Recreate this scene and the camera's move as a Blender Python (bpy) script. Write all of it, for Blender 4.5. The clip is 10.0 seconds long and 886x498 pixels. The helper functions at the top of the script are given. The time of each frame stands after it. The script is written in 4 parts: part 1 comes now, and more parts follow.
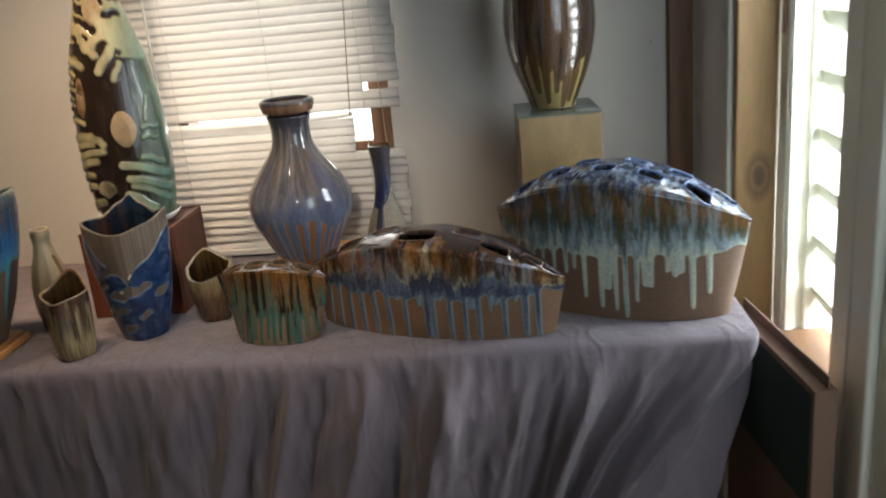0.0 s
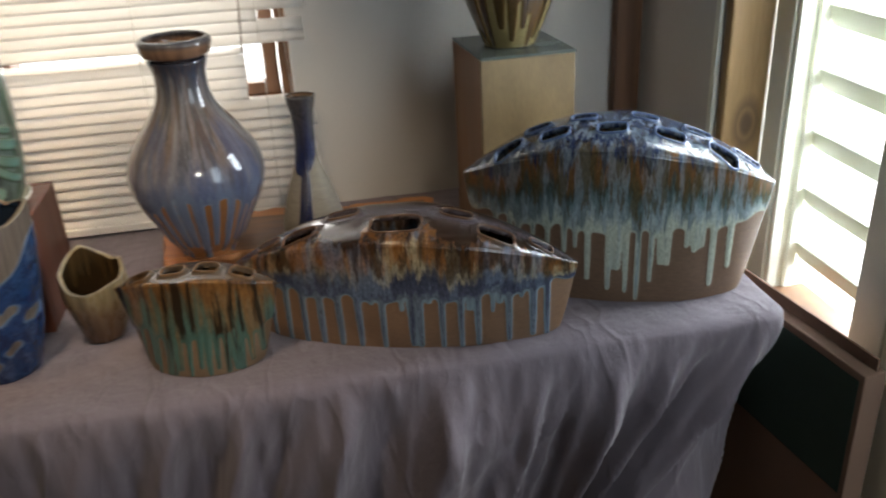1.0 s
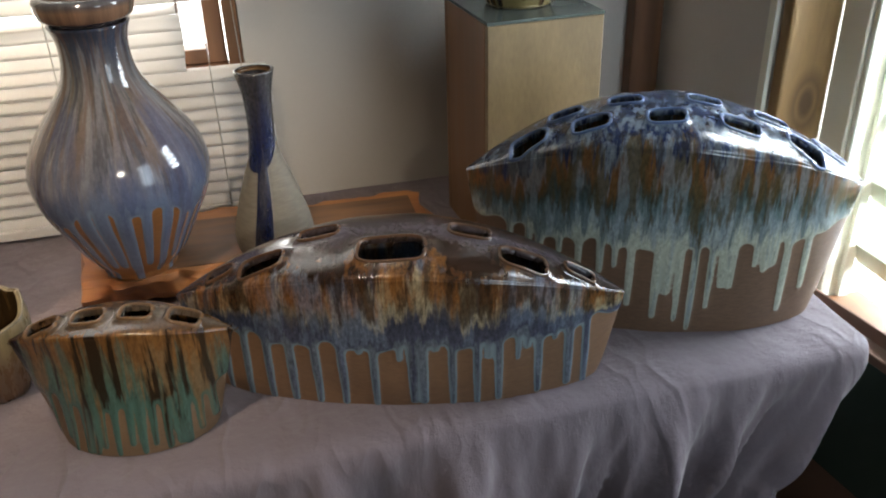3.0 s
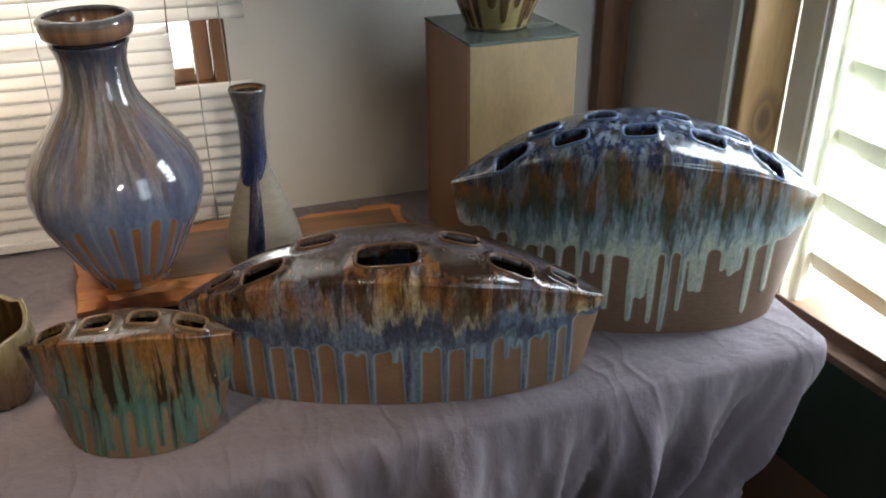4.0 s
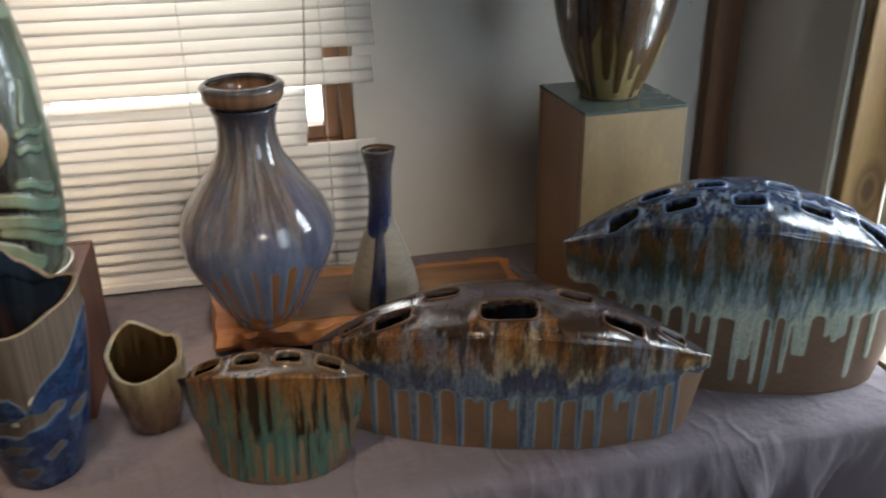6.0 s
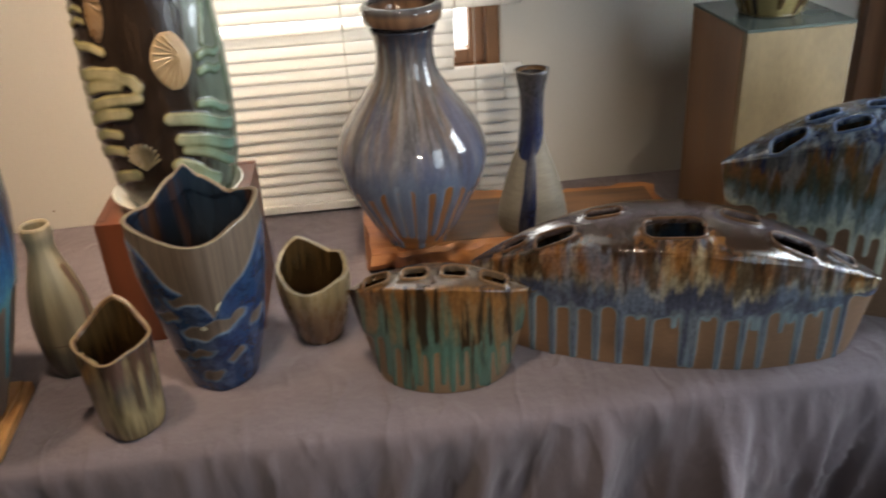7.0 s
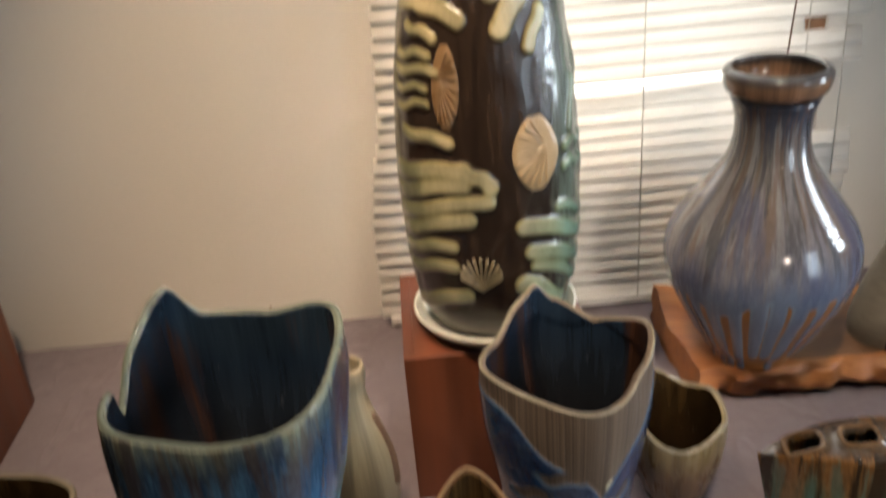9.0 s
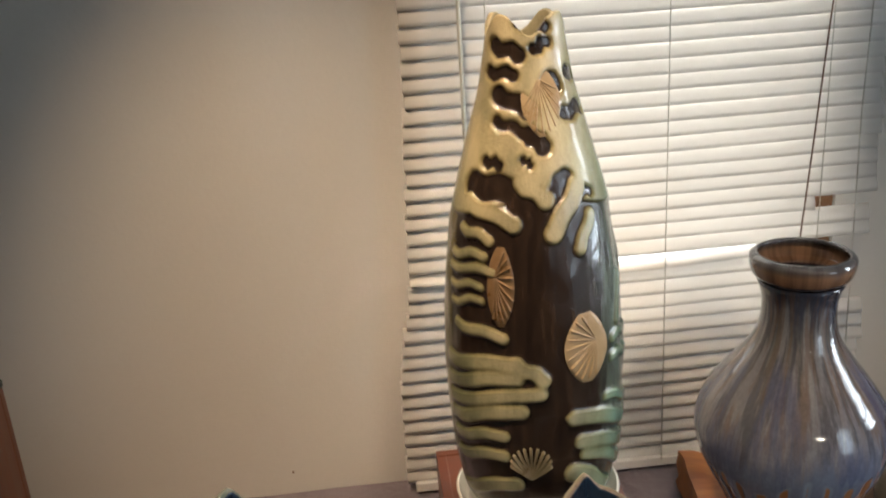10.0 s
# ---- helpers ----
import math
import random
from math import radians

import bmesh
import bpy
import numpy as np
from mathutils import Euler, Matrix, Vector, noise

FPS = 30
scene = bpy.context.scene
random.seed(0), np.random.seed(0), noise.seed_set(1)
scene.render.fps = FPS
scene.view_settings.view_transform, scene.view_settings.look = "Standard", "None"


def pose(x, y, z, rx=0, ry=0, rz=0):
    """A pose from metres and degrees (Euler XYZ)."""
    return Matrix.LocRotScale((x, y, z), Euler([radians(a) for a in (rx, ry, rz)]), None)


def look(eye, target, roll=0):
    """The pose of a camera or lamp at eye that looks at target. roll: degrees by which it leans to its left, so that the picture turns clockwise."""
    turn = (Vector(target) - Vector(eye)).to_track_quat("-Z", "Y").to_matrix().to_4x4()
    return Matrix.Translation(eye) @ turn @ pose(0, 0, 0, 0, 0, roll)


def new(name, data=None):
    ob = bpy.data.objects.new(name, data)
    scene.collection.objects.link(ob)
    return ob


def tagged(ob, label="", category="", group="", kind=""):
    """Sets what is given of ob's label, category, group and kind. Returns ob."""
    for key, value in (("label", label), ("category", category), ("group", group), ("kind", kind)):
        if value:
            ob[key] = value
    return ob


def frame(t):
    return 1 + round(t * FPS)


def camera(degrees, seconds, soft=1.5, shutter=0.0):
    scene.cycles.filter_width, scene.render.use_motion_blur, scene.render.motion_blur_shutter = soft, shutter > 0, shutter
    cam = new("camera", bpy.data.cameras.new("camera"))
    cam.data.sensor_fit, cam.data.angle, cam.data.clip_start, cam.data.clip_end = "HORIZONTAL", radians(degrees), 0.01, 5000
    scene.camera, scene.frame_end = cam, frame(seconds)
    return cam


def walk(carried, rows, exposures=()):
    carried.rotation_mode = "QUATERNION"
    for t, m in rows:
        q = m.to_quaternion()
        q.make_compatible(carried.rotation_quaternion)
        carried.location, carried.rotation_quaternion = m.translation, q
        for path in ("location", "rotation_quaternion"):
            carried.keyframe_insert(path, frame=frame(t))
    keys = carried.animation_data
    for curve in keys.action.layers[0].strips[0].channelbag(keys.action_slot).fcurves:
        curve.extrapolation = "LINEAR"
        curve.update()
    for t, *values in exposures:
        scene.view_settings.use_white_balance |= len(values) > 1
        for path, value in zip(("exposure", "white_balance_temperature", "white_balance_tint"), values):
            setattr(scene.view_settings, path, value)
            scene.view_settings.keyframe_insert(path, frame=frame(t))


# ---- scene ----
cam = camera(54.9, 10.0, soft=1.9, shutter=0.5)
PATH = [
    (0, (0.28, 0.324, 1.404), (0.077, 2.218, 0.795), -5.4),
    (0.5, (0.111, 0.543, 1.418), (0.055, 2.406, 0.692), -3.0),
    (1, (-0.06, 0.701, 1.448), (0.252, 2.478, 0.584), -2.9),
    (1.5, (-0.082, 0.859, 1.424), (0.348, 2.581, 0.501), -0.9),
    (2, (-0.054, 1.014, 1.394), (0.272, 2.743, 0.443), -1.5),
    (2.2, (-0.045, 1.033, 1.388), (0.277, 2.743, 0.402), -2.1),
    (3.5, (-0.103, 1.012, 1.402), (0.385, 2.707, 0.458), -1.0),
    (4, (-0.13, 0.983, 1.412), (0.402, 2.673, 0.484), -0.6),
    (4.5, (-0.149, 0.955, 1.432), (0.448, 2.648, 0.549), 0.7),
    (5, (-0.164, 0.936, 1.442), (0.389, 2.672, 0.617), -1.0),
    (5.2, (-0.172, 0.937, 1.445), (0.36, 2.686, 0.634), -1.5),
    (6.3, (-0.222, 0.925, 1.471), (0.081, 2.697, 0.595), -1.3),
    (6.5, (-0.24, 0.919, 1.46), (0.019, 2.681, 0.549), -2.1),
    (7, (-0.296, 0.921, 1.449), (-0.153, 2.672, 0.494), -3.5),
    (7.5, (-0.374, 1.018, 1.432), (-0.393, 2.773, 0.473), -5.4),
    (8, (-0.486, 1.148, 1.41), (-0.74, 2.835, 0.367), -7.0),
    (8.5, (-0.569, 1.222, 1.416), (-0.721, 2.914, 0.361), -5.5),
    (9, (-0.656, 1.25, 1.451), (-0.601, 3.039, 0.557), -4.9),
    (9.5, (-0.708, 1.258, 1.494), (-0.559, 3.141, 0.837), -4.3),
    (10, (-0.726, 1.262, 1.535), (-0.589, 3.149, 0.888), -3.9),
]
walk(cam, [(t, look(eye, target, roll)) for t, eye, target, roll in PATH], [(0, -0.25, 6600, 10), (1, -0.2, 6500, 10), (2, -0.2, 6450, 10), (3.5, 0.0, 6450, 10), (4.5, -0.05, 6450, 10), (5, -0.4, 6450, 10), (6.5, -0.15, 6350, 10), (7, 0.05, 6600, 10), (7.5, 0.15, 6750, 10), (8, 0.35, 6800, 10), (8.5, 0.55, 6300, 10), (9, 0.1, 6400, 10), (9.5, -0.46, 6500, 10), (10, -0.33, 6450, 10)])

# ---- world, sun, lamps ----
world = bpy.data.worlds.new("sky")
scene.world = world
world.use_nodes = True
wn = world.node_tree
sky = wn.nodes.new("ShaderNodeTexSky")
sky.sky_type, sky.sun_disc = "NISHITA", False
sky.sun_elevation, sky.sun_rotation = radians(50), radians(100)
wn.links.new(sky.outputs[0], wn.nodes["Background"].inputs[0])
wn.nodes["Background"].inputs[1].default_value = 0.06


def lamp(name, kind, m, power, color, **more):
    data = bpy.data.lights.new(name, kind)
    data.energy, data.color = power, color
    for key, value in more.items():
        if key == "size":
            data.size = value
        elif key == "size_y":
            data.shape, data.size_y = "RECTANGLE", value
        elif key == "angle":
            data.angle = value
        elif key == "spot":
            data.spot_size, data.spot_blend = radians(value), 1.0
        elif key == "radius":
            data.shadow_soft_size = value
    ob = new(name, data)
    ob.matrix_world = m
    return ob


lamp("sun", "SUN", look((6, 0, 8), (0, 2, 1)), 0.6, (1, 0.96, 0.88), angle=radians(12))
# daylight in the openings
lamp("window_daylight", "AREA", look((0.98, 1.90, 1.15), (0.0, 1.75, 0.85)), 36.0, (0.80, 0.91, 1.0), size=0.30, size_y=1.0)
lamp("door_daylight", "AREA", look((0.80, 0.75, 1.30), (-0.25, 2.0, 0.85)), 7.0, (0.74, 0.88, 1.0), size=0.45, size_y=0.8)
lamp("back_window_daylight", "AREA", look((-0.33, 2.75, 1.45), (-0.33, 1.5, 1.30)), 9.5, (1.0, 0.98, 0.97), size=0.56, size_y=0.88)
# warm ceiling spots
for sx, sy, power, aim, tone, cone in ((-0.90, 1.62, 125, (-0.78, 2.36, 0.74), (1.0, 0.74, 0.50), 48), (-0.42, 1.48, 66, (-0.42, 2.06, 0.75), (1.0, 0.80, 0.58), 54), (0.30, -1.50, 190, (-0.26, 2.25, 0.88), (1.0, 0.86, 0.70), 16)):
    lamp("ceiling_spot", "SPOT", look((sx, sy, 2.36), aim), power, tone, spot=cone, radius=0.03)


# ---- materials ----
def mat(name, color=(0.5, 0.5, 0.5), rough=0.6, metal=0.0, spec=0.5):
    m = bpy.data.materials.new(name)
    m.use_nodes = True
    b = m.node_tree.nodes["Principled BSDF"]
    b.inputs["Base Color"].default_value = (*color, 1)
    b.inputs["Roughness"].default_value = rough
    b.inputs["Metallic"].default_value = metal
    b.inputs["Specular IOR Level"].default_value = spec
    return m


class Nodes:
    """Short ways to add nodes to a material."""

    def __init__(self, m):
        self.t = m.node_tree
        self.bsdf = self.t.nodes["Principled BSDF"]

    def add(self, kind, **inputs):
        n = self.t.nodes.new(kind)
        for k, v in inputs.items():
            self.put(n, k.replace("_", " "), v)
        return n

    def put(self, n, key, v):
        if isinstance(v, bpy.types.NodeSocket):
            self.t.links.new(v, n.inputs[key])
        else:
            n.inputs[key].default_value = v

    def coords(self, scale=(1, 1, 1), space="Object", shift=(0, 0, 0)):
        tc = self.t.nodes.new("ShaderNodeTexCoord")
        mp = self.t.nodes.new("ShaderNodeMapping")
        self.t.links.new(tc.outputs[space], mp.inputs["Vector"])
        mp.inputs["Scale"].default_value = scale
        mp.inputs["Location"].default_value = shift
        return mp.outputs[0]

    def noise(self, vec, scale=5.0, detail=4.0, rough=0.55):
        return self.add("ShaderNodeTexNoise", Vector=vec, Scale=scale, Detail=detail, Roughness=rough).outputs["Fac"]

    def math(self, op, a, b=0.0):
        n = self.t.nodes.new("ShaderNodeMath")
        n.operation = op
        for i, v in ((0, a), (1, b)):
            if isinstance(v, bpy.types.NodeSocket):
                self.t.links.new(v, n.inputs[i])
            else:
                n.inputs[i].default_value = v
        return n.outputs[0]

    def ramp(self, fac, stops, mode="LINEAR"):
        n = self.t.nodes.new("ShaderNodeValToRGB")
        n.color_ramp.interpolation = mode
        e = n.color_ramp.elements
        while len(e) < len(stops):
            e.new(0.5)
        for el, (p, c) in zip(e, stops):
            el.position = p
            el.color = (*c, 1) if len(c) == 3 else c
        self.t.links.new(fac, n.inputs[0])
        return n.outputs[0]

    def mix(self, fac, a, b, mode="MIX"):
        n = self.t.nodes.new("ShaderNodeMix")
        n.data_type, n.blend_type = "RGBA", mode
        for i, v in ((0, fac), (6, a), (7, b)):
            if isinstance(v, bpy.types.NodeSocket):
                self.t.links.new(v, n.inputs[i])
            else:
                n.inputs[i].default_value = v if i == 0 else (*v, 1)
        return n.outputs[2]

    def bump(self, height, strength=0.3, distance=0.002):
        n = self.add("ShaderNodeBump", Height=height, Strength=strength, Distance=distance)
        self.t.links.new(n.outputs[0], self.bsdf.inputs["Normal"])

    def color(self, v):
        self.put(self.bsdf, "Base Color", v)

    def rough(self, v):
        self.put(self.bsdf, "Roughness", v)


def plain(name, c1, c2, scale=6.0, rough=0.6, bump=0.2, fine=90.0, stretch=(1, 1, 1), dist=0.002, metal=0.0, spec=0.5):
    """A surface whose colour wanders between two tones, with fine relief."""
    m = mat(name, c1, rough, metal, spec)
    n = Nodes(m)
    a = n.noise(n.coords(stretch), scale, 5)
    b = n.noise(n.coords(stretch), fine, 3)
    n.color(n.mix(n.math("ADD", n.math("MULTIPLY", a, 0.75), n.math("MULTIPLY", b, 0.25)), c1, c2))
    n.rough(n.math("ADD", n.math("MULTIPLY", a, 0.25), rough - 0.12))
    n.bump(n.math("ADD", a, n.math("MULTIPLY", b, 0.6)), bump, dist)
    return m


def wood(name, dark, light, scale=9.0, along=(1, 1, 0.12), rough=0.5, bump=0.25):
    m = mat(name, light, rough)
    n = Nodes(m)
    v = n.coords(along)
    warp = n.noise(v, scale * 1.6, 6)
    ring = n.add("ShaderNodeTexWave", Vector=v, Scale=scale, Distortion=5.0, Detail=3.0, Detail_Scale=1.2).outputs["Fac"]
    fine = n.noise(v, scale * 9, 3)
    f = n.math("ADD", n.math("MULTIPLY", ring, 0.18), n.math("ADD", n.math("MULTIPLY", warp, 0.5), n.math("MULTIPLY", fine, 0.34)))
    n.color(n.ramp(f, ((0.34, dark), (0.66, light))))
    n.rough(n.math("ADD", n.math("MULTIPLY", fine, 0.3), rough - 0.12))
    n.bump(f, bump, 0.0015)
    return m


def glaze(name, height, stops, streak=0.12, freq=45.0, rough=0.13, bump=0.12, fleck=0.04, crackle=(0.4, 0.4, 0.4), slow=3.0, accents=(), vee=0.0, round_=0.0, flow="z"):
    """Runny pottery glaze: bands of colour up the height, pulled into vertical streaks. Stops: share of the height, colour."""
    m = mat(name, (0.3, 0.3, 0.3), rough)
    n = Nodes(m)
    n.bsdf.inputs["Coat Weight"].default_value = 0.25
    n.bsdf.inputs["Coat Roughness"].default_value = 0.05
    sep = n.t.nodes.new("ShaderNodeSeparateXYZ")
    n.t.links.new(n.coords(), sep.inputs[0])

    def streaky(k, shift=(0, 0, 0)):
        """Coordinates that change slowly down the slope, by the share k."""
        if flow == "y":
            return n.coords((1, k * 2, k * 2), shift=shift)
        if not round_:
            return n.coords((1, 1, k), shift=shift)
        flat = n.t.nodes.new("ShaderNodeVectorMath")
        flat.operation = "NORMALIZE"
        n.t.links.new(n.coords((1, 1, 0)), flat.inputs[0])
        wide_ = n.t.nodes.new("ShaderNodeVectorMath")
        wide_.operation = "MULTIPLY_ADD"
        n.t.links.new(flat.outputs[0], wide_.inputs[0])
        wide_.inputs[1].default_value = (round_, round_, 0)
        n.t.links.new(n.coords((0, 0, k), shift=shift), wide_.inputs[2])
        return wide_.outputs[0]

    runs = n.noise(streaky(0.05), freq, 6, 0.68)
    wide = n.noise(streaky(0.04), freq * 0.3, 3)
    shift = n.math("MULTIPLY", n.math("SUBTRACT", n.math("ADD", runs, wide), 1.0), streak * 2.2)
    f = n.math("ADD", n.math("DIVIDE", sep.outputs[2], height), shift)
    if vee:
        f = n.math("SUBTRACT", f, n.math("MULTIPLY", n.math("ABSOLUTE", sep.outputs[0]), vee))
    band = n.ramp(f, stops)
    for k, (color, low, high, amount) in enumerate(accents):
        run = n.noise(streaky(0.07, (3.1 + k, 1.7 * k, 0.9 * k)), freq * 0.8, 4, 0.65)
        gate = n.ramp(run, ((0.50, (0, 0, 0)), (0.60, (1, 1, 1))))
        span_ = n.ramp(n.math("ADD", n.math("DIVIDE", sep.outputs[2], height), n.math("MULTIPLY", shift, 1.5)), ((max(0, low - 0.06), (0, 0, 0)), (low, (1, 1, 1)), (high, (1, 1, 1)), (min(1, high + 0.06), (0, 0, 0))))
        band = n.mix(n.math("MULTIPLY", n.math("MULTIPLY", gate, span_), amount), band, color)
    spots = n.noise(streaky(0.35), freq * slow, 4, 0.7)
    tone = n.ramp(n.noise(streaky(0.06), freq * 1.9, 5, 0.65), ((0.34, (0.5, 0.5, 0.52)), (0.64, (1.25, 1.22, 1.18))))
    col = n.mix(1.0, band, tone, "MULTIPLY")
    n.color(n.mix(n.math("MULTIPLY", n.math("GREATER_THAN", spots, 0.66), fleck), col, crackle))
    n.rough(n.math("ADD", n.math("MULTIPLY", spots, 0.2), rough - 0.06))
    n.bump(n.math("ADD", runs, n.math("MULTIPLY", spots, 0.35)), bump, 0.003)
    return m


def run_glaze(name, stops, clay, line, amp=0.3, freq=70.0, accents=(), flow=(1, 0.12, 0.06), round_=0.0, rough=0.085, bump=0.25, mottle=0.25, grooves=900.0, seed=0.0, combed=0.0):
    """Glaze that has run down a pot. The mesh carries "edge" (metres inside the glaze's lower edge, negative on bare clay)
    and "band" (0 at that edge, 1 at the shoulder, 2 at the top's middle). Stops: band, colour."""
    m = mat(name, (0.3, 0.3, 0.3), rough)
    n = Nodes(m)
    edge = n.add("ShaderNodeAttribute")
    edge.attribute_name = "edge"
    band = n.add("ShaderNodeAttribute")
    band.attribute_name = "band"

    def streaky(long=1.0, shift=0.0):
        if not round_:
            return n.coords((flow[0], flow[1] * long, flow[2] * long), shift=(shift + seed, shift * 0.7, shift * 0.3))
        flat = n.t.nodes.new("ShaderNodeVectorMath")
        flat.operation = "NORMALIZE"
        n.t.links.new(n.coords((1, 1, 0)), flat.inputs[0])
        wide_ = n.t.nodes.new("ShaderNodeVectorMath")
        wide_.operation = "MULTIPLY_ADD"
        n.t.links.new(flat.outputs[0], wide_.inputs[0])
        wide_.inputs[1].default_value = (round_, round_, 0)
        n.t.links.new(n.coords((0, 0, flow[2] * long), shift=(shift + seed, shift * 0.7, shift * 0.3)), wide_.inputs[2])
        return wide_.outputs[0]

    fine = n.noise(streaky(), freq * 2.2, 6, 0.65)
    wide = n.noise(streaky(0.7, 2.0), freq * 0.45, 3)
    moved = n.math("MULTIPLY", n.math("SUBTRACT", n.math("ADD", fine, wide), 1.0), amp * 2.4)
    f = n.math("ADD", band.outputs["Fac"], moved)
    col = n.ramp(n.math("MULTIPLY", f, 0.5), tuple((p / 2, c) for p, c in stops))
    for k, (color, low, high, amount, size) in enumerate(accents):
        run = n.noise(streaky(1.5, 3.7 + 1.9 * k), size, 5, 0.6)
        gate = n.ramp(run, ((0.49, (0, 0, 0)), (0.56, (1, 1, 1))))
        lo, hi = low / 2, high / 2
        where = n.ramp(n.math("MULTIPLY", n.math("ADD", band.outputs["Fac"], n.math("MULTIPLY", moved, 1.3)), 0.5), ((max(0, lo - 0.05), (0, 0, 0)), (lo, (1, 1, 1)), (hi, (1, 1, 1)), (min(1, hi + 0.05), (0, 0, 0))))
        col = n.mix(n.math("MULTIPLY", n.math("MULTIPLY", gate, where), amount), col, color)
    speck = n.noise(n.coords((1, 1, 0.5)), 260, 4, 0.7)
    col = n.mix(1.0, col, n.ramp(speck, ((0.32, (1 - mottle, 1 - mottle, 1 - mottle)), (0.66, (1 + mottle, 1 + mottle, 1 + mottle)))), "MULTIPLY")
    grain = n.noise(n.coords((0.25, 0.25, 1)), grooves * 0.4, 3, 0.7)
    if combed:   # vertical comb marks in the bare clay
        flat = n.t.nodes.new("ShaderNodeVectorMath")
        flat.operation = "NORMALIZE"
        n.t.links.new(n.coords((1, 1, 0)), flat.inputs[0])
        grain = n.ramp(n.noise(flat.outputs[0], 0.075 / combed * 34, 3), ((0.36, (0, 0, 0)), (0.60, (1, 1, 1))))
    body = n.mix(grain, tuple(c * 0.6 for c in clay), tuple(c * 1.35 for c in clay))
    inside = n.math("ADD", edge.outputs["Fac"], n.math("MULTIPLY", n.math("SUBTRACT", speck, 0.5), 0.0016))
    reach = n.math("MULTIPLY", inside, 100.0)
    thin = n.ramp(n.math("ADD", reach, 0.5), ((0.50, (0, 0, 0)), (0.54, (1, 1, 1)), (0.64, (0.8, 0.8, 0.8)), (0.80, (0, 0, 0))))
    cover = n.ramp(n.math("ADD", reach, 0.5), ((0.48, (0, 0, 0)), (0.53, (1, 1, 1))))
    col = n.mix(n.math("MULTIPLY", thin, 0.8), col, line)
    n.color(n.mix(cover, body, col))
    n.rough(n.math("ADD", n.math("MULTIPLY", n.math("SUBTRACT", 1.0, cover), 0.42), n.math("ADD", n.math("MULTIPLY", speck, 0.14), rough - 0.05)))
    n.put(n.bsdf, "Coat Weight", n.math("MULTIPLY", cover, 0.3))
    n.bsdf.inputs["Coat Roughness"].default_value = 0.04
    n.bump(n.math("ADD", n.math("MULTIPLY", cover, n.math("ADD", n.math("MULTIPLY", fine, 0.5), n.math("MULTIPLY", speck, 0.22))), n.math("MULTIPLY", n.math("SUBTRACT", 1.0, cover), n.math("MULTIPLY", grain, 0.3))), bump, 0.004)
    return m


CLOTH = mat("mauve_grey_cotton", (0.3, 0.27, 0.3), 0.9, 0, 0.15)
n = Nodes(CLOTH)
weave = n.noise(n.coords(), 700, 2)
soft = n.noise(n.coords(), 5, 5)
# soft creases: thin ridges where a slow noise crosses its middle, lying along the drape
crease = n.ramp(n.math("ABSOLUTE", n.math("SUBTRACT", n.noise(n.coords((1, 0.45, 0.30)), 11, 2), 0.5)), ((0.0, (1, 1, 1)), (0.05, (0, 0, 0))))
n.color(n.mix(soft, (0.130, 0.106, 0.120), (0.190, 0.160, 0.176)))
n.bump(n.math("ADD", n.math("MULTIPLY", weave, 0.12), n.math("ADD", n.math("MULTIPLY", crease, 0.35), n.noise(n.coords((1, 1, 0.35)), 24, 5, 0.6))), 0.6, 0.010)
n.bsdf.inputs["Sheen Weight"].default_value = 0.2

PLASTER = plain("white_plaster", (0.50, 0.475, 0.435), (0.58, 0.555, 0.51), 3, 0.85, 0.3, 120)
# unseen ceiling and far walls: invented tone, dark enough to lower bounced light
CEIL = plain("unseen_shell_paint", (0.30, 0.27, 0.23), (0.38, 0.34, 0.29), 3, 0.9, 0.1)
FLOORM = wood("floor_boards", (0.22, 0.15, 0.09), (0.42, 0.30, 0.19), 6, (0.1, 1, 1))
POSTM = wood("brown_post_wood", (0.10, 0.045, 0.02), (0.20, 0.095, 0.045), 8)
BEAMM = plain("old_beam_wood", (0.10, 0.052, 0.018), (0.34, 0.205, 0.08), 13, 0.55, 0.5, 150, (1, 1, 0.16))
n = Nodes(BEAMM)   # knots: dark rings here and there
cells = n.add("ShaderNodeTexVoronoi", Vector=n.coords((1, 0.3, 0.55)), Scale=6.0).outputs["Distance"]
was = n.bsdf.inputs["Base Color"].links[0].from_socket
n.color(n.mix(n.ramp(cells, ((0.05, (0.85, 0.85, 0.85)), (0.09, (0.3, 0.3, 0.3)), (0.12, (0.6, 0.6, 0.6)), (0.2, (0, 0, 0)))), was, (0.05, 0.022, 0.008)))
PALE = plain("pale_cream_paint", (0.72, 0.71, 0.60), (0.82, 0.81, 0.71), 8, 0.4, 0.15)
LOUVER = plain("pale_green_louver_paint", (0.52, 0.53, 0.42), (0.62, 0.63, 0.51), 8, 0.4, 0.15)
PLY = plain("plywood_face", (0.045, 0.026, 0.009), (0.33, 0.22, 0.10), 12, 0.42, 0.3, 170, (1, 1, 0.4))
PLYSIDE = wood("reddish_ply_side", (0.13, 0.06, 0.025), (0.22, 0.11, 0.048), 6, (1, 1, 0.1), 0.45, 0.15)
MAHOG = wood("mahogany_red", (0.075, 0.022, 0.010), (0.145, 0.042, 0.018), 6, (1, 1, 0.1), 0.42, 0.12)
BOARDM = wood("orange_pine", (0.42, 0.19, 0.06), (0.60, 0.31, 0.11), 7, (0.12, 1, 1), 0.4, 0.15)
LOGM = wood("split_log_wood", (0.20, 0.066, 0.02), (0.48, 0.20, 0.062), 9, (0.15, 1, 1), 0.5, 1.0)
BARK = wood("log_top_wood", (0.055, 0.028, 0.016), (0.22, 0.11, 0.05), 10, (0.12, 1, 1), 0.55, 0.8)
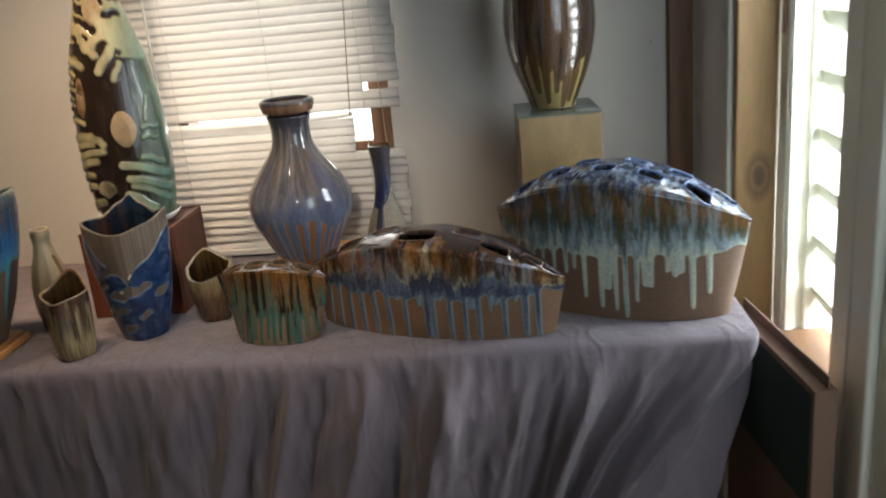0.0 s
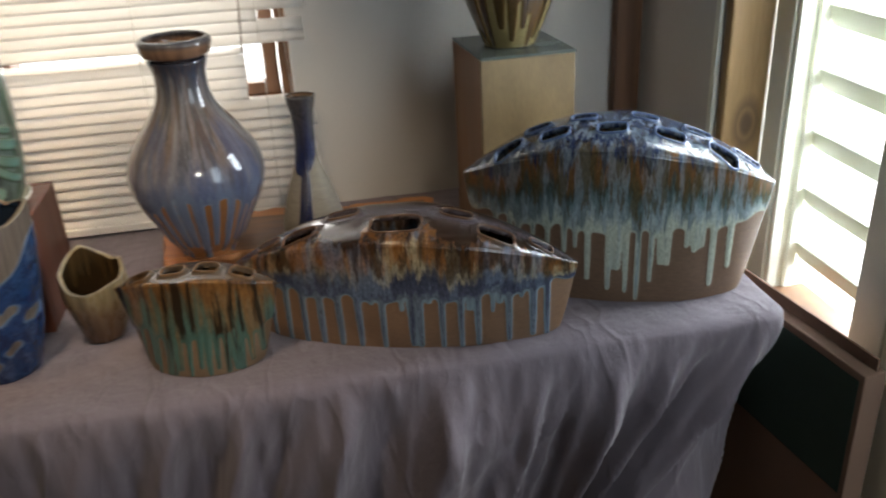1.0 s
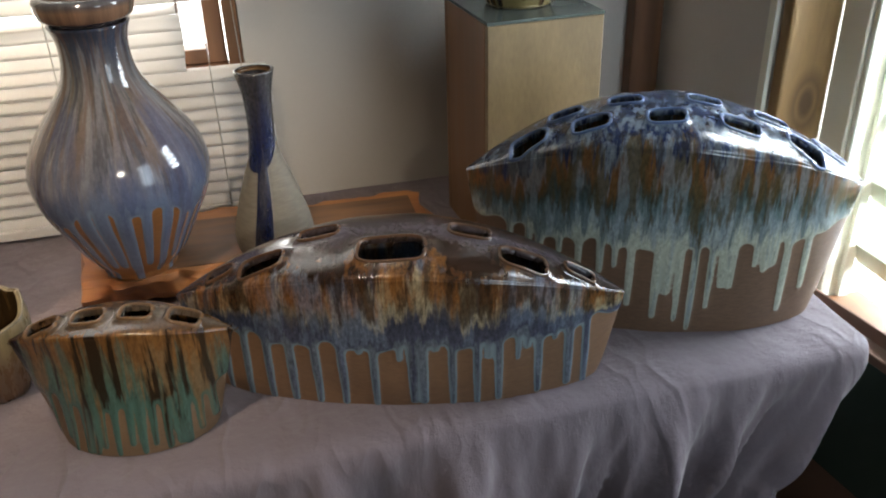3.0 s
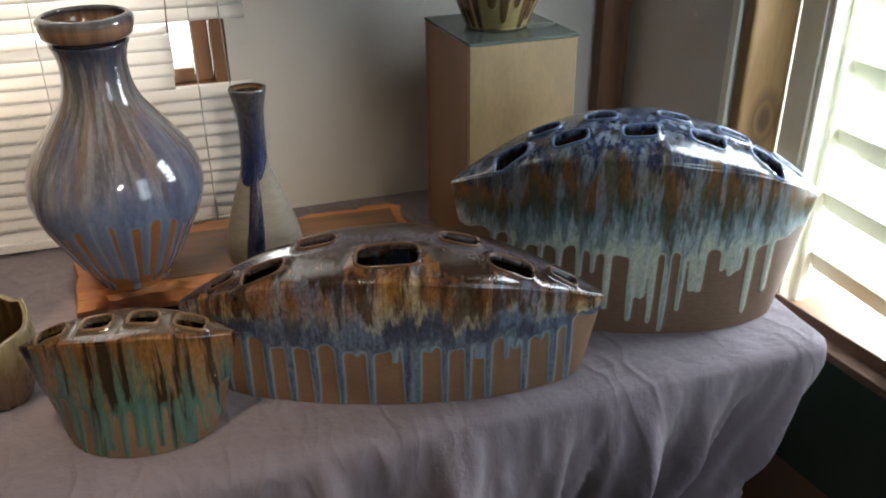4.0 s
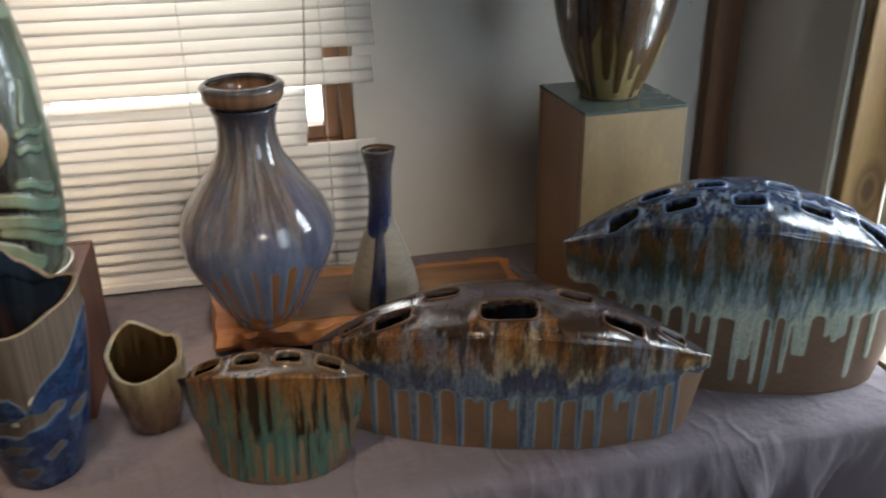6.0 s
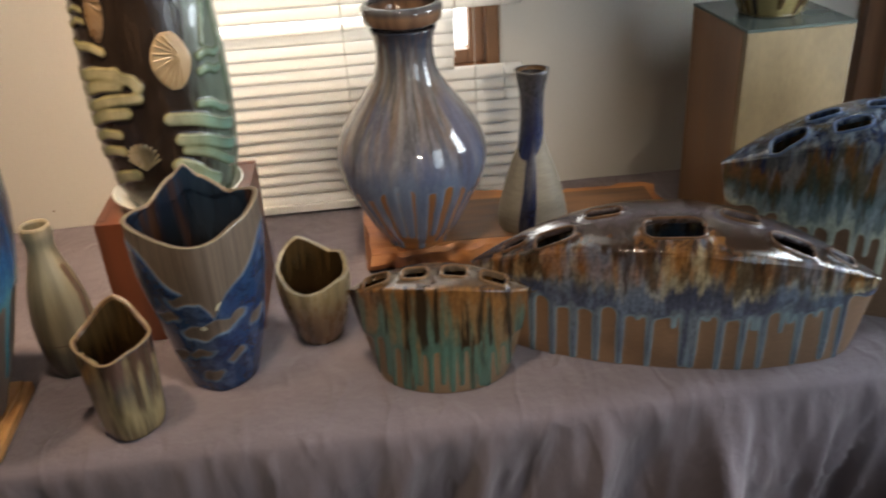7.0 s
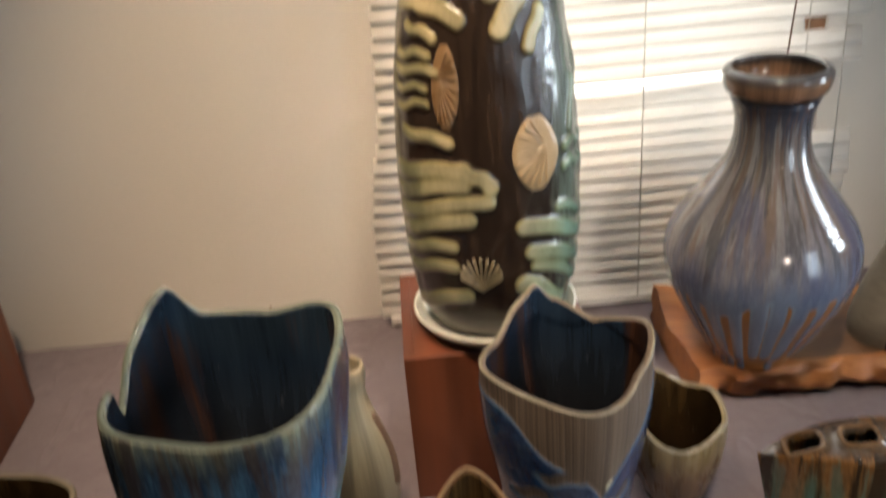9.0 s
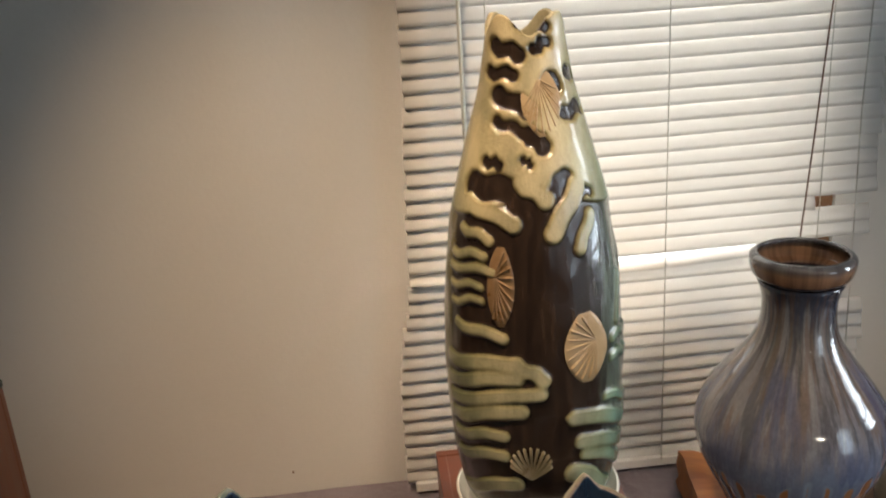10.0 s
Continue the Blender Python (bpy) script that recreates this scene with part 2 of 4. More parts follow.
SLATE = plain("dark_slate_glass", (0.05, 0.06, 0.055), (0.10, 0.115, 0.10), 8, 0.25, 0.05)
CARD = plain("brown_cardboard", (0.15, 0.085, 0.055), (0.20, 0.12, 0.08), 7, 0.85, 0.1)
CARDG = plain("green_printed_card", (0.012, 0.03, 0.02), (0.02, 0.042, 0.028), 7, 0.7, 0.05)
CORD = mat("blind_cord", (0.6, 0.58, 0.52), 0.7)
BRONZE = plain("bronze", (0.16, 0.12, 0.06), (0.28, 0.21, 0.10), 60, 0.35, 0.3, 200, metal=0.9)

SLAT = bpy.data.materials.new("white_blind_slat")
SLAT.use_nodes = True
n = Nodes(SLAT)
n.color(n.mix(n.noise(n.coords((0.4, 1, 6)), 12, 3), (0.68, 0.66, 0.63), (0.8, 0.78, 0.75)))
n.rough(0.4)
tl = n.add("ShaderNodeBsdfTranslucent", Color=(0.9, 0.86, 0.8, 1))
mx = n.add("ShaderNodeMixShader", Fac=0.30)
n.t.links.new(n.bsdf.outputs[0], mx.inputs[1])
n.t.links.new(tl.outputs[0], mx.inputs[2])
n.t.links.new(mx.outputs[0], n.t.nodes["Material Output"].inputs[0])

OUT = bpy.data.materials.new("bright_outside")
OUT.use_nodes = True
n = Nodes(OUT)
leaf = n.noise(n.coords(), 1.6, 5)
em = n.add("ShaderNodeEmission", Strength=5.0)
n.t.links.new(n.ramp(leaf, ((0.25, (0.75, 0.88, 0.62)), (0.5, (1, 1, 0.97)))), em.inputs[0])
n.t.links.new(em.outputs[0], n.t.nodes["Material Output"].inputs[0])

CLEAR = mat("window_glass", (1, 1, 1), 0.02)
CLEAR.node_tree.nodes["Principled BSDF"].inputs["Transmission Weight"].default_value = 1.0


# ---- mesh helpers ----
def link(name, bm, material, smooth=True, auto=None):
    me = bpy.data.meshes.new(name)
    bmesh.ops.recalc_face_normals(bm, faces=bm.faces[:])
    bm.to_mesh(me)
    bm.free()
    for x in (material if isinstance(material, (list, tuple)) else [material]):
        me.materials.append(x)
    if smooth:
        for p in me.polygons:
            p.use_smooth = True
        if auto:
            me.set_sharp_from_angle(angle=radians(auto))
    return new(name, me)


def thing(name, m, label, category, group="", kind=""):
    ob = new(name)
    ob.empty_display_size = 0.05
    ob.matrix_world = m
    return tagged(ob, label, category, group, kind)


def part(name, bm, material, parent, label="", smooth=True, auto=None):
    ob = link(name, bm, material, smooth, auto)
    ob.parent = parent
    return tagged(ob, label)


def box(sx, sy, sz, at=(0, 0, 0), bevel=0.0):
    """A box whose base is centred on at."""
    bm = bmesh.new()
    bmesh.ops.create_cube(bm, size=1)
    bmesh.ops.scale(bm, vec=(sx, sy, sz), verts=bm.verts)
    bmesh.ops.translate(bm, vec=(at[0], at[1], at[2] + sz / 2), verts=bm.verts)
    if bevel:
        bmesh.ops.bevel(bm, geom=bm.edges[:], offset=bevel, segments=2, affect="EDGES", profile=0.5)
    return bm


def span(x0, x1, y0, y1, z0, z1, bevel=0.0):
    return box(x1 - x0, y1 - y0, z1 - z0, ((x0 + x1) / 2, (y0 + y1) / 2, z0), bevel)


def skin(fn, nu, nv, loop=True, keep=None):
    """A sheet of nu x nv cells through fn(u, v), joined round in u if loop."""
    bm = bmesh.new()
    cols = nu if loop else nu + 1
    grid = [[bm.verts.new(fn(i / nu, j / nv)) for i in range(cols)] for j in range(nv + 1)]
    for j in range(nv):
        for i in range(nu):
            if keep and not keep((i + 0.5) / nu, (j + 0.5) / nv):
                continue
            k = (i + 1) % cols
            bm.faces.new((grid[j][i], grid[j][k], grid[j + 1][k], grid[j + 1][i]))
    return bm, grid


def smoothstep(a, b, x):
    """0 at a, 1 at b, in either direction."""
    x = min(1, max(0, (x - a) / (b - a)))
    return x * x * (3 - 2 * x)


def curve(points, x):
    """A smooth line through (x, value) points."""
    p = points
    if x <= p[0][0]:
        return p[0][1]
    for i in range(len(p) - 1):
        if x <= p[i + 1][0]:
            (x0, y0), (x1, y1) = p[i], p[i + 1]
            m0 = (p[i + 1][1] - p[i - 1][1]) / (p[i + 1][0] - p[i - 1][0]) if i else (y1 - y0) / (x1 - x0)
            m1 = (p[i + 2][1] - y0) / (p[i + 2][0] - x0) if i + 2 < len(p) else (y1 - y0) / (x1 - x0)
            h = x1 - x0
            s = (x - x0) / h
            return (2 * s**3 - 3 * s**2 + 1) * y0 + (s**3 - 2 * s**2 + s) * h * m0 + (3 * s**2 - 2 * s**3) * y1 + (s**3 - s**2) * h * m1
    return p[-1][1]


def strip(surf, path, width, thick=0.002, sides=5, taper=0.35, steps=10, oval=False):
    """A raised run of glaze that follows surf(u, v) along a path of (u, v), with rounded ends."""
    bm = bmesh.new()
    rows = []
    length = sum((surf(*q) - surf(*p)).length for p, q in zip(path, path[1:]))
    tip = min(0.45, max(0.02, width * 0.55 / max(length, 0.001)))
    marks = sorted({0, tip * 0.1, tip * 0.3, tip * 0.6, tip, 1 - tip, 1 - tip * 0.6, 1 - tip * 0.3, 1 - tip * 0.1, 1} | {tip + (1 - 2 * tip) * k / steps for k in range(1, steps)})
    for s in marks:
        f = s * (len(path) - 1)
        i = min(int(f), len(path) - 2)
        g = f - i
        uv = [path[i][c] * (1 - g) + path[i + 1][c] * g for c in (0, 1)]
        p = surf(*uv)
        du = surf(uv[0] + 0.002, uv[1]) - surf(uv[0] - 0.002, uv[1])
        dv = surf(uv[0], uv[1] + 0.004) - surf(uv[0], uv[1] - 0.004)
        nrm = du.cross(dv).normalized()
        d = [path[i + 1][c] - path[i][c] for c in (0, 1)]
        tan = (du * (d[0] / 0.004) + dv * (d[1] / 0.008)).normalized()
        side = nrm.cross(tan).normalized()
        w = width * (taper + (1 - taper) * smoothstep(0, 1, s) if taper < 1 else 1)
        cap = math.sqrt(max(0.02, 1 - max(0, (s - 1 + tip) / tip) ** 2)) * math.sqrt(max(0.02, 1 - max(0, (tip - s) / tip) ** 2))
        if oval:
            cap = max(0.06, math.sin(math.pi * (0.03 + 0.94 * s))) ** 0.6
        rows.append([bm.verts.new(p + side * (math.cos(a) * w * cap / 2) + nrm * ((math.sin(a) * thick - 0.0006) * (0.3 + 0.7 * cap))) for a in [math.pi * c / sides for c in range(sides + 1)]])
    for a, b in zip(rows, rows[1:]):
        for c in range(sides):
            bm.faces.new((a[c], a[c + 1], b[c + 1], b[c]))
    return bm


def run_field(along, z, level, drips, blend=0.005):
    """Metres inside a glaze that covers all above level and runs down in drips (place, lowest height, half width)."""
    d = z - level
    for x, low, hw in drips:
        c = hw * (0.85 + 0.3 * np.clip((z - low) / 0.05, 0, 1)) - np.hypot(along - x, np.maximum(0, low + hw - z))
        h = np.clip(0.5 + 0.5 * (c - d) / blend, 0, 1)
        d = d * (1 - h) + c * h + blend * h * (1 - h)
    return d


def glazed(surf, nu, nv, field, relief=0.0013, loop=True, keep=None):
    """A sheet like skin() whose vertices carry the glaze's edge and band, raised where the glaze lies. field(x, y, z, u, v) gives both."""
    bm, grid = skin(surf, nu, nv, loop, keep)
    cols = len(grid[0])
    for key in ("edge", "band"):
        bm.verts.layers.float.new(key)
    edge_, band_ = bm.verts.layers.float["edge"], bm.verts.layers.float["band"]
    bm.verts.ensure_lookup_table()
    bm.normal_update()
    grid = [[bm.verts[j * cols + i] for i in range(cols)] for j in range(nv + 1)]
    co = np.array([[x.co[:] for x in row] for row in grid])
    v, u = np.mgrid[0:nv + 1, 0:co.shape[1]]
    e, b = field(co[..., 0], co[..., 1], co[..., 2], u / nu, v / nv)
    e, b = np.broadcast_to(e, v.shape), np.broadcast_to(b, v.shape)
    for j, row in enumerate(grid):
        for i, x in enumerate(row):
            x[edge_], x[band_] = e[j, i], b[j, i]
            x.co += x.normal * (relief * smoothstep(-0.0008, 0.0025, e[j, i]))
    return bm, grid


def thicken(ob, t, offset=-1.0):
    md = ob.modifiers.new("wall", "SOLIDIFY")
    md.thickness, md.offset = t, offset
    return ob


TOP = 0.75   # table height, on the cloth

# ---- structure ----
def setting(name, bm, material, label="", smooth=False):
    return tagged(link(name, bm, material, smooth), label, kind="structure")


setting("floor", span(-4.2, 1.1, -4.2, 2.7, -0.1, 0), FLOORM, "dark brown wooden floor boards")
setting("ceiling", span(-4.2, 1.1, -4.2, 2.7, 2.45, 2.55), CEIL, "unseen grey-brown ceiling that closes the room")
WX0, WX1, WZ0, WZ1 = -0.60, -0.045, 0.965, 1.90   # back window opening
setting("wall_north_west_part", span(-4.2, WX0, 2.44, 2.58, 0, 2.45), PLASTER, "white plastered wall beside the window")
setting("wall_north_east_part", span(WX1, 0.69, 2.44, 2.58, 0, 2.45), PLASTER, "white plastered wall beside the window")
setting("wall_north_lower_part", span(WX0, WX1, 2.44, 2.58, 0, WZ0), PLASTER, "white plastered wall under the window")
setting("wall_north_upper_part", span(WX0, WX1, 2.44, 2.58, WZ1, 2.45), PLASTER, "white plastered wall over the window")
setting("wall_west", span(-4.3, -4.2, -4.2, 2.7, 0, 2.45), CEIL, "unseen grey-brown wall closing the west side")
setting("wall_south", span(-4.2, 1.1, -4.3, -4.2, 0, 2.45), CEIL, "unseen grey-brown wall closing the south side")
setting("wall_east_corner", span(0.705, 0.86, 2.105, 2.58, 0, 2.45), PLASTER, "pale plastered wall beside a dark post")
setting("wall_east_front", span(0.82, 0.96, -4.2, 0.30, 0, 2.45), PLASTER, "plain white plastered wall")
setting("wall_east_under_window", span(0.79, 0.93, 1.77, 2.03, 0, 0.60), PLASTER, "plastered wall under the louvered window")
setting("wall_east_over_openings", span(0.82, 0.96, 0.30, 2.10, 2.12, 2.45), PLASTER, "plain plastered wall over the door")
setting("corner_post_trim", span(0.632, 0.688, 2.405, 2.438, 0, 2.45, 0.003), POSTM, "dark brown wooden corner post")
setting("corner_edge_trim", span(0.697, 0.704, 2.099, 2.116, 0, 2.45, 0.001), PALE, "thin white painted edge strip")
setting("beam_trim", span(0.7055, 0.788, 2.072, 2.098, 0, 2.45, 0.005), BEAMM, "rough old wooden post with knots")

# louvered window and door on the east side
jamb = setting("window_1", span(0.789, 0.86, 2.018, 2.074, 0.60, 2.12, 0.003), PALE, "pale cream louvered window with open slats")
def fitting(name, bm, material, parent, label="", smooth=False):
    return part(name, bm, material, parent, label, smooth)
fitting("window_bead", span(0.793, 0.812, 2.006, 2.017, 0.60, 2.12, 0.003), PALE, jamb)
fitting("window_bead", span(0.832, 0.850, 2.008, 2.017, 0.60, 2.12, 0.002), PALE, jamb)
fitting("mullion", span(0.80, 0.87, 1.69, 1.768, 0.10, 2.12, 0.004), PALE, jamb)
fitting("window_sill", span(0.775, 0.88, 1.77, 2.017, 0.602, 0.64, 0.004), PLYSIDE, jamb, "brown wooden window sill")
fitting("latch", span(0.782, 0.788, 2.034, 2.044, 1.24, 1.36, 0.001), POSTM, jamb, "dark metal window stay")
slat_bm = box(0.044, 0.248, 0.007, (0, 0, 0), 0.002)
for k in range(13):
    ob = part("louver_slat", slat_bm.copy(), LOUVER, jamb, smooth=False)
    ob.matrix_local = pose(0.852, 1.893, 0.715 + 0.1095 * k, 0, 66, 0)
slat_bm.free()
dr = setting("door_1", span(0.80, 0.87, 1.60, 1.688, 0, 2.12, 0.006), PALE, "pale cream painted glass door, closed")
fitting("door_stile", span(0.815, 0.86, 1.50, 1.598, 0.02, 2.10, 0.006), PALE, dr)
fitting("door_stile", span(0.815, 0.86, 0.31, 0.42, 0.02, 2.10, 0.006), PALE, dr)
fitting("door_rail", span(0.815, 0.86, 0.42, 1.50, 0.02, 0.22, 0.006), PALE, dr)
fitting("door_rail", span(0.815, 0.86, 0.42, 1.50, 2.0, 2.10, 0.006), PALE, dr)
pane = fitting("glass_pane", span(0.835, 0.840, 0.42, 1.50, 0.22, 2.0), CLEAR, dr)
pane.visible_shadow = False

setting("ground", span(-30, 30, -30, 30, -0.3, -0.12), plain("outdoor_ground", (0.10, 0.12, 0.06), (0.2, 0.2, 0.12), 2, 0.9), "grassy ground outside")
setting("backdrop", span(1.30, 1.32, 1.98, 6.5, -0.1, 3.5), OUT, "bright sunlit garden outside the window")
setting("backdrop_north", span(-3, 1.28, 3.9, 3.92, -0.1, 4), OUT, "bright daylight outside the back window")

# back window frame behind the blind
wf = setting("window_2", span(WX1 - 0.024, WX1 - 0.001, 2.445, 2.52, WZ0, WZ1, 0.002), PLYSIDE, "wooden window behind the blind")
fitting("window_frame", span(WX0 + 0.001, WX0 + 0.03, 2.445, 2.52, WZ0, WZ1, 0.002), POSTM, wf)
fitting("window_frame", span(WX0 + 0.03, WX1 - 0.025, 2.445, 2.52, WZ0 + 0.001, WZ0 + 0.03, 0.002), POSTM, wf)
fitting("sash", span(WX1 - 0.055, WX1 - 0.026, 2.46, 2.50, WZ0 + 0.031, WZ1, 0.002), POSTM, wf)
fitting("rail", span(WX0 + 0.031, WX1 - 0.056, 2.46, 2.50, 0.996, 1.020, 0.002), POSTM, wf)

for nx, nz in ((0.595, 1.21), (-0.90, 0.785)):
    nail = link("nail", span(nx - 0.0015, nx + 0.0015, 2.437, 2.4395, nz - 0.0015, nz + 0.0015, 0.0006), POSTM)
    tagged(nail, "small dark nail in the plaster wall", "nail")

# ---- venetian blind ----
random.seed(4)
BX0, BX1, PITCH = -0.695, -0.012, 0.0213
blind = thing("venetian_blind", pose(0, 2.40, 0), "white venetian blind with some broken slats", "blind")


def slat(x0, x1, sag, tilt):
    bm = bmesh.new()
    nx, ny = 18, 4
    g = []
    for i in range(nx + 1):
        f = i / nx
        x = x0 + (x1 - x0) * f
        wav = sag * math.sin(f * math.pi) + 0.0012 * noise.noise(Vector((x * 7, sag * 999, 0)))
        row = []
        for j in range(ny + 1):
            d = (j / ny - 0.5) * 0.025
            crown = 0.0022 * (1 - (2 * j / ny - 1) ** 2)
            row.append(bm.verts.new((x, d * math.cos(tilt) - crown * math.sin(tilt), d * math.sin(tilt) + crown * math.cos(tilt) + wav)))
        g.append(row)
    for a, b in zip(g, g[1:]):
        for j in range(ny):
            bm.faces.new((a[j], a[j + 1], b[j + 1], b[j]))
    return bm


for k in range(52):
    z = 0.782 + PITCH * k
    x0, x1 = BX0 - 0.026 * smoothstep(1.12, 0.92, z) + 0.012 * smoothstep(1.12, 1.4, z) + random.uniform(-0.002, 0.002), BX1 + random.uniform(-0.004, 0.004)
    sag, tilt = random.uniform(-0.0025, 0.0005), radians(73 + random.uniform(-2, 2))
    if 1.0 < z < 1.107:
        x1 = -0.133 + random.uniform(-0.003, 0.003)
    if 1.083 < z < 1.105:
        sag, tilt = -0.009, radians(25)
    if 1.150 < z < 1.172:
        x1 = -0.10
    ob = part("blind_slat", slat(x0, x1, sag, tilt), SLAT, blind)
    ob.location.z = z
    thicken(ob, 0.0006, 0)
part("bottom_rail", span(BX0 - 0.015, BX1, -0.012, 0.012, 0.757, 0.772, 0.002), SLAT, blind, smooth=False)
part("head_rail", span(BX0, BX1, -0.02, 0.02, 1.885, 1.93, 0.002), SLAT, blind, smooth=False)


def rod(points, r, n=6):
    bm = bmesh.new()
    rings = []
    for i, p in enumerate(points):
        a = Vector(points[max(0, i - 1)])
        b = Vector(points[min(len(points) - 1, i + 1)])
        q = (b - a).to_track_quat("Z", "Y")
        rings.append([bm.verts.new(Vector(p) + q @ Vector((math.cos(t) * r, math.sin(t) * r, 0))) for t in [2 * math.pi * c / n for c in range(n)]])
    for a, b in zip(rings, rings[1:]):
        for c in range(n):
            bm.faces.new((a[c], a[(c + 1) % n], b[(c + 1) % n], b[c]))
    bm.faces.new(rings[0][::-1])
    bm.faces.new(rings[-1])
    return bm


part("tilt_rod", rod([(-0.604, -0.022, 1.88), (-0.606, -0.022, 1.12)], 0.003), PALE, blind, "thin clear tilt rod")
for cx in (-0.57, -0.325, -0.10):
    part("ladder_cord", rod([(cx, -0.0145, 1.88), (cx, -0.0145, 0.77)], 0.0009), CORD, blind)
part("pull_cord", rod([(-0.093, -0.03, 1.88), (-0.11, -0.032, 1.5), (-0.135, -0.03, 1.1)], 0.0011), POSTM, blind, "dark thin pull cord")
part("pull_cord", rod([(-0.05, -0.03, 1.88), (-0.06, -0.032, 1.3), (-0.05, -0.03, 0.95)], 0.0011), CORD, blind)

# ---- table and cloth ----
table = thing("table", pose(0, 0, 0), "long trestle table hidden under a draped cloth", "table")
part("tabletop", span(-1.9, 0.652, 1.775, 2.42, 0.715, 0.744, 0.004), PLY, table, smooth=False)
for x in (-1.8, 0.40):
    for y in (1.83, 2.36):
        part("leg", span(x - 0.02, x + 0.02, y - 0.02, y + 0.02, 0, 0.714, 0.003), PLY, table, smooth=False)

FY, EX, BY, R = 1.757, 0.680, 2.436, 0.03
front_len, corner_len = EX - R + 1.92, R * math.pi / 2
total = front_len + corner_len + (BY - FY - R)


def edge(s):
    """Point and outward way on the outline of the table: along the front, round the corner, along the end."""
    if s < front_len:
        return Vector((-1.92 + s, FY, 0)), Vector((0, -1, 0))
    if s < front_len + corner_len:
        a = -math.pi / 2 + (s - front_len) / R
        d = Vector((math.cos(a), math.sin(a), 0))
        return Vector((EX - R, FY + R, 0)) + d * R, d
    return Vector((EX, FY + R + s - front_len - corner_len, 0)), Vector((1, 0, 0))


def folds(s, d):
    """How far the hanging cloth stands out at s along the edge, d below it."""
    w = s + 0.26 * d + 0.10 * d * noise.noise(Vector((s * 2.3, 4.1, 0)))
    near = smoothstep(-1.0, 0.35, s - front_len + 0.55)
    a = noise.noise(Vector((w * 5.5, 0.6 * d, 1.7))) * 0.050 + (0.55 + near) * 0.026 * (1 - abs(math.sin(w * 23 + 2.2 * noise.noise(Vector((w * 3, 0, 9))) + d * 1.2)) * 1.6)
    a += 0.014 * noise.noise(Vector((w * 30, d * 1.5, 3.0)))
    rid = 1 - abs(noise.noise(Vector((w * 8.5, 0.5 * d, 5.2)))) * 2.4
    a += 0.020 * (0.4 + 0.8 * near) * max(0.0, rid) ** 2
    rid = 1 - abs(noise.noise(Vector((w * 19, 0.8 * d, 8.2)))) * 2.6
    a += 0.010 * (0.3 + near) * max(0.0, rid) ** 2
    fan = s - (front_len - 0.42) + 0.85 * d
    rid = 1 - abs(noise.noise(Vector((fan * 17, 0.5 * d, 2.2)))) * 3.0
    a += 0.011 * max(0.0, rid) ** 2 * smoothstep(-0.42, -0.05, fan) * smoothstep(0.40, 0.12, fan)
    swag = 0.016 * math.sin((s * 6.0 + d * 9.0)) * near
    return (a * (0.30 + 0.85 * near) + swag) * smoothstep(0.0, 0.13, d) + 0.02 * d + 0.008 * noise.noise(Vector((s * 38, d * 6, 2))) * smoothstep(0, 0.03, d)


def cloth(u, v):
    p, out = edge(u * total)
    if v < 0.28:                      # on the table, from far inside to the edge
        f = v / 0.28
        back = Vector((max(-1.92, min(p.x, 0.55)), 2.436, 0)) if out.y < -0.5 else Vector((0.55, 2.436, 0))
        q = back.lerp(p, f ** 0.6)
        rise = 0.0022 * noise.noise(Vector((q.x * 9, q.y * 14, 0))) + 0.003 * noise.noise(Vector((q.x * 30, q.y * 9, 5))) * smoothstep(0.75, 1.0, f)
        fan = q.x - 0.16 + 0.8 * (1.757 - q.y)
        pull = max(0.0, 1 - abs(noise.noise(Vector((fan * 30, q.y * 3, 2.2)))) * 3.0) ** 2 * smoothstep(-0.35, 0.0, fan) * smoothstep(0.32, 0.1, fan) * smoothstep(1.90, 1.78, q.y)
        rise += 0.004 * pull
        return Vector((q.x, q.y, TOP - 0.001 + min(0.0008 + 0.003 * pull, rise) - 0.006 * smoothstep(0.93, 1.0, f)))
    d = ((v - 0.28) / 0.72) ** 1.3 * 0.70
    rim = 0.012 * (1 - math.exp(-d / 0.012))
    q = p + out * (rim + folds(u * total, d))
    q.x -= 0.48 * d * smoothstep(front_len - 0.45, front_len, u * total)
    if out.x > 0.2:
        q.x = min(q.x, 0.715)
    return Vector((q.x, q.y, TOP - 0.007 - d))


bm, grid = skin(cloth, 760, 70, False)
cl = link("tablecloth", bm, CLOTH)
tagged(cl, "mauve grey cotton cloth draped in folds over the table", "tablecloth")


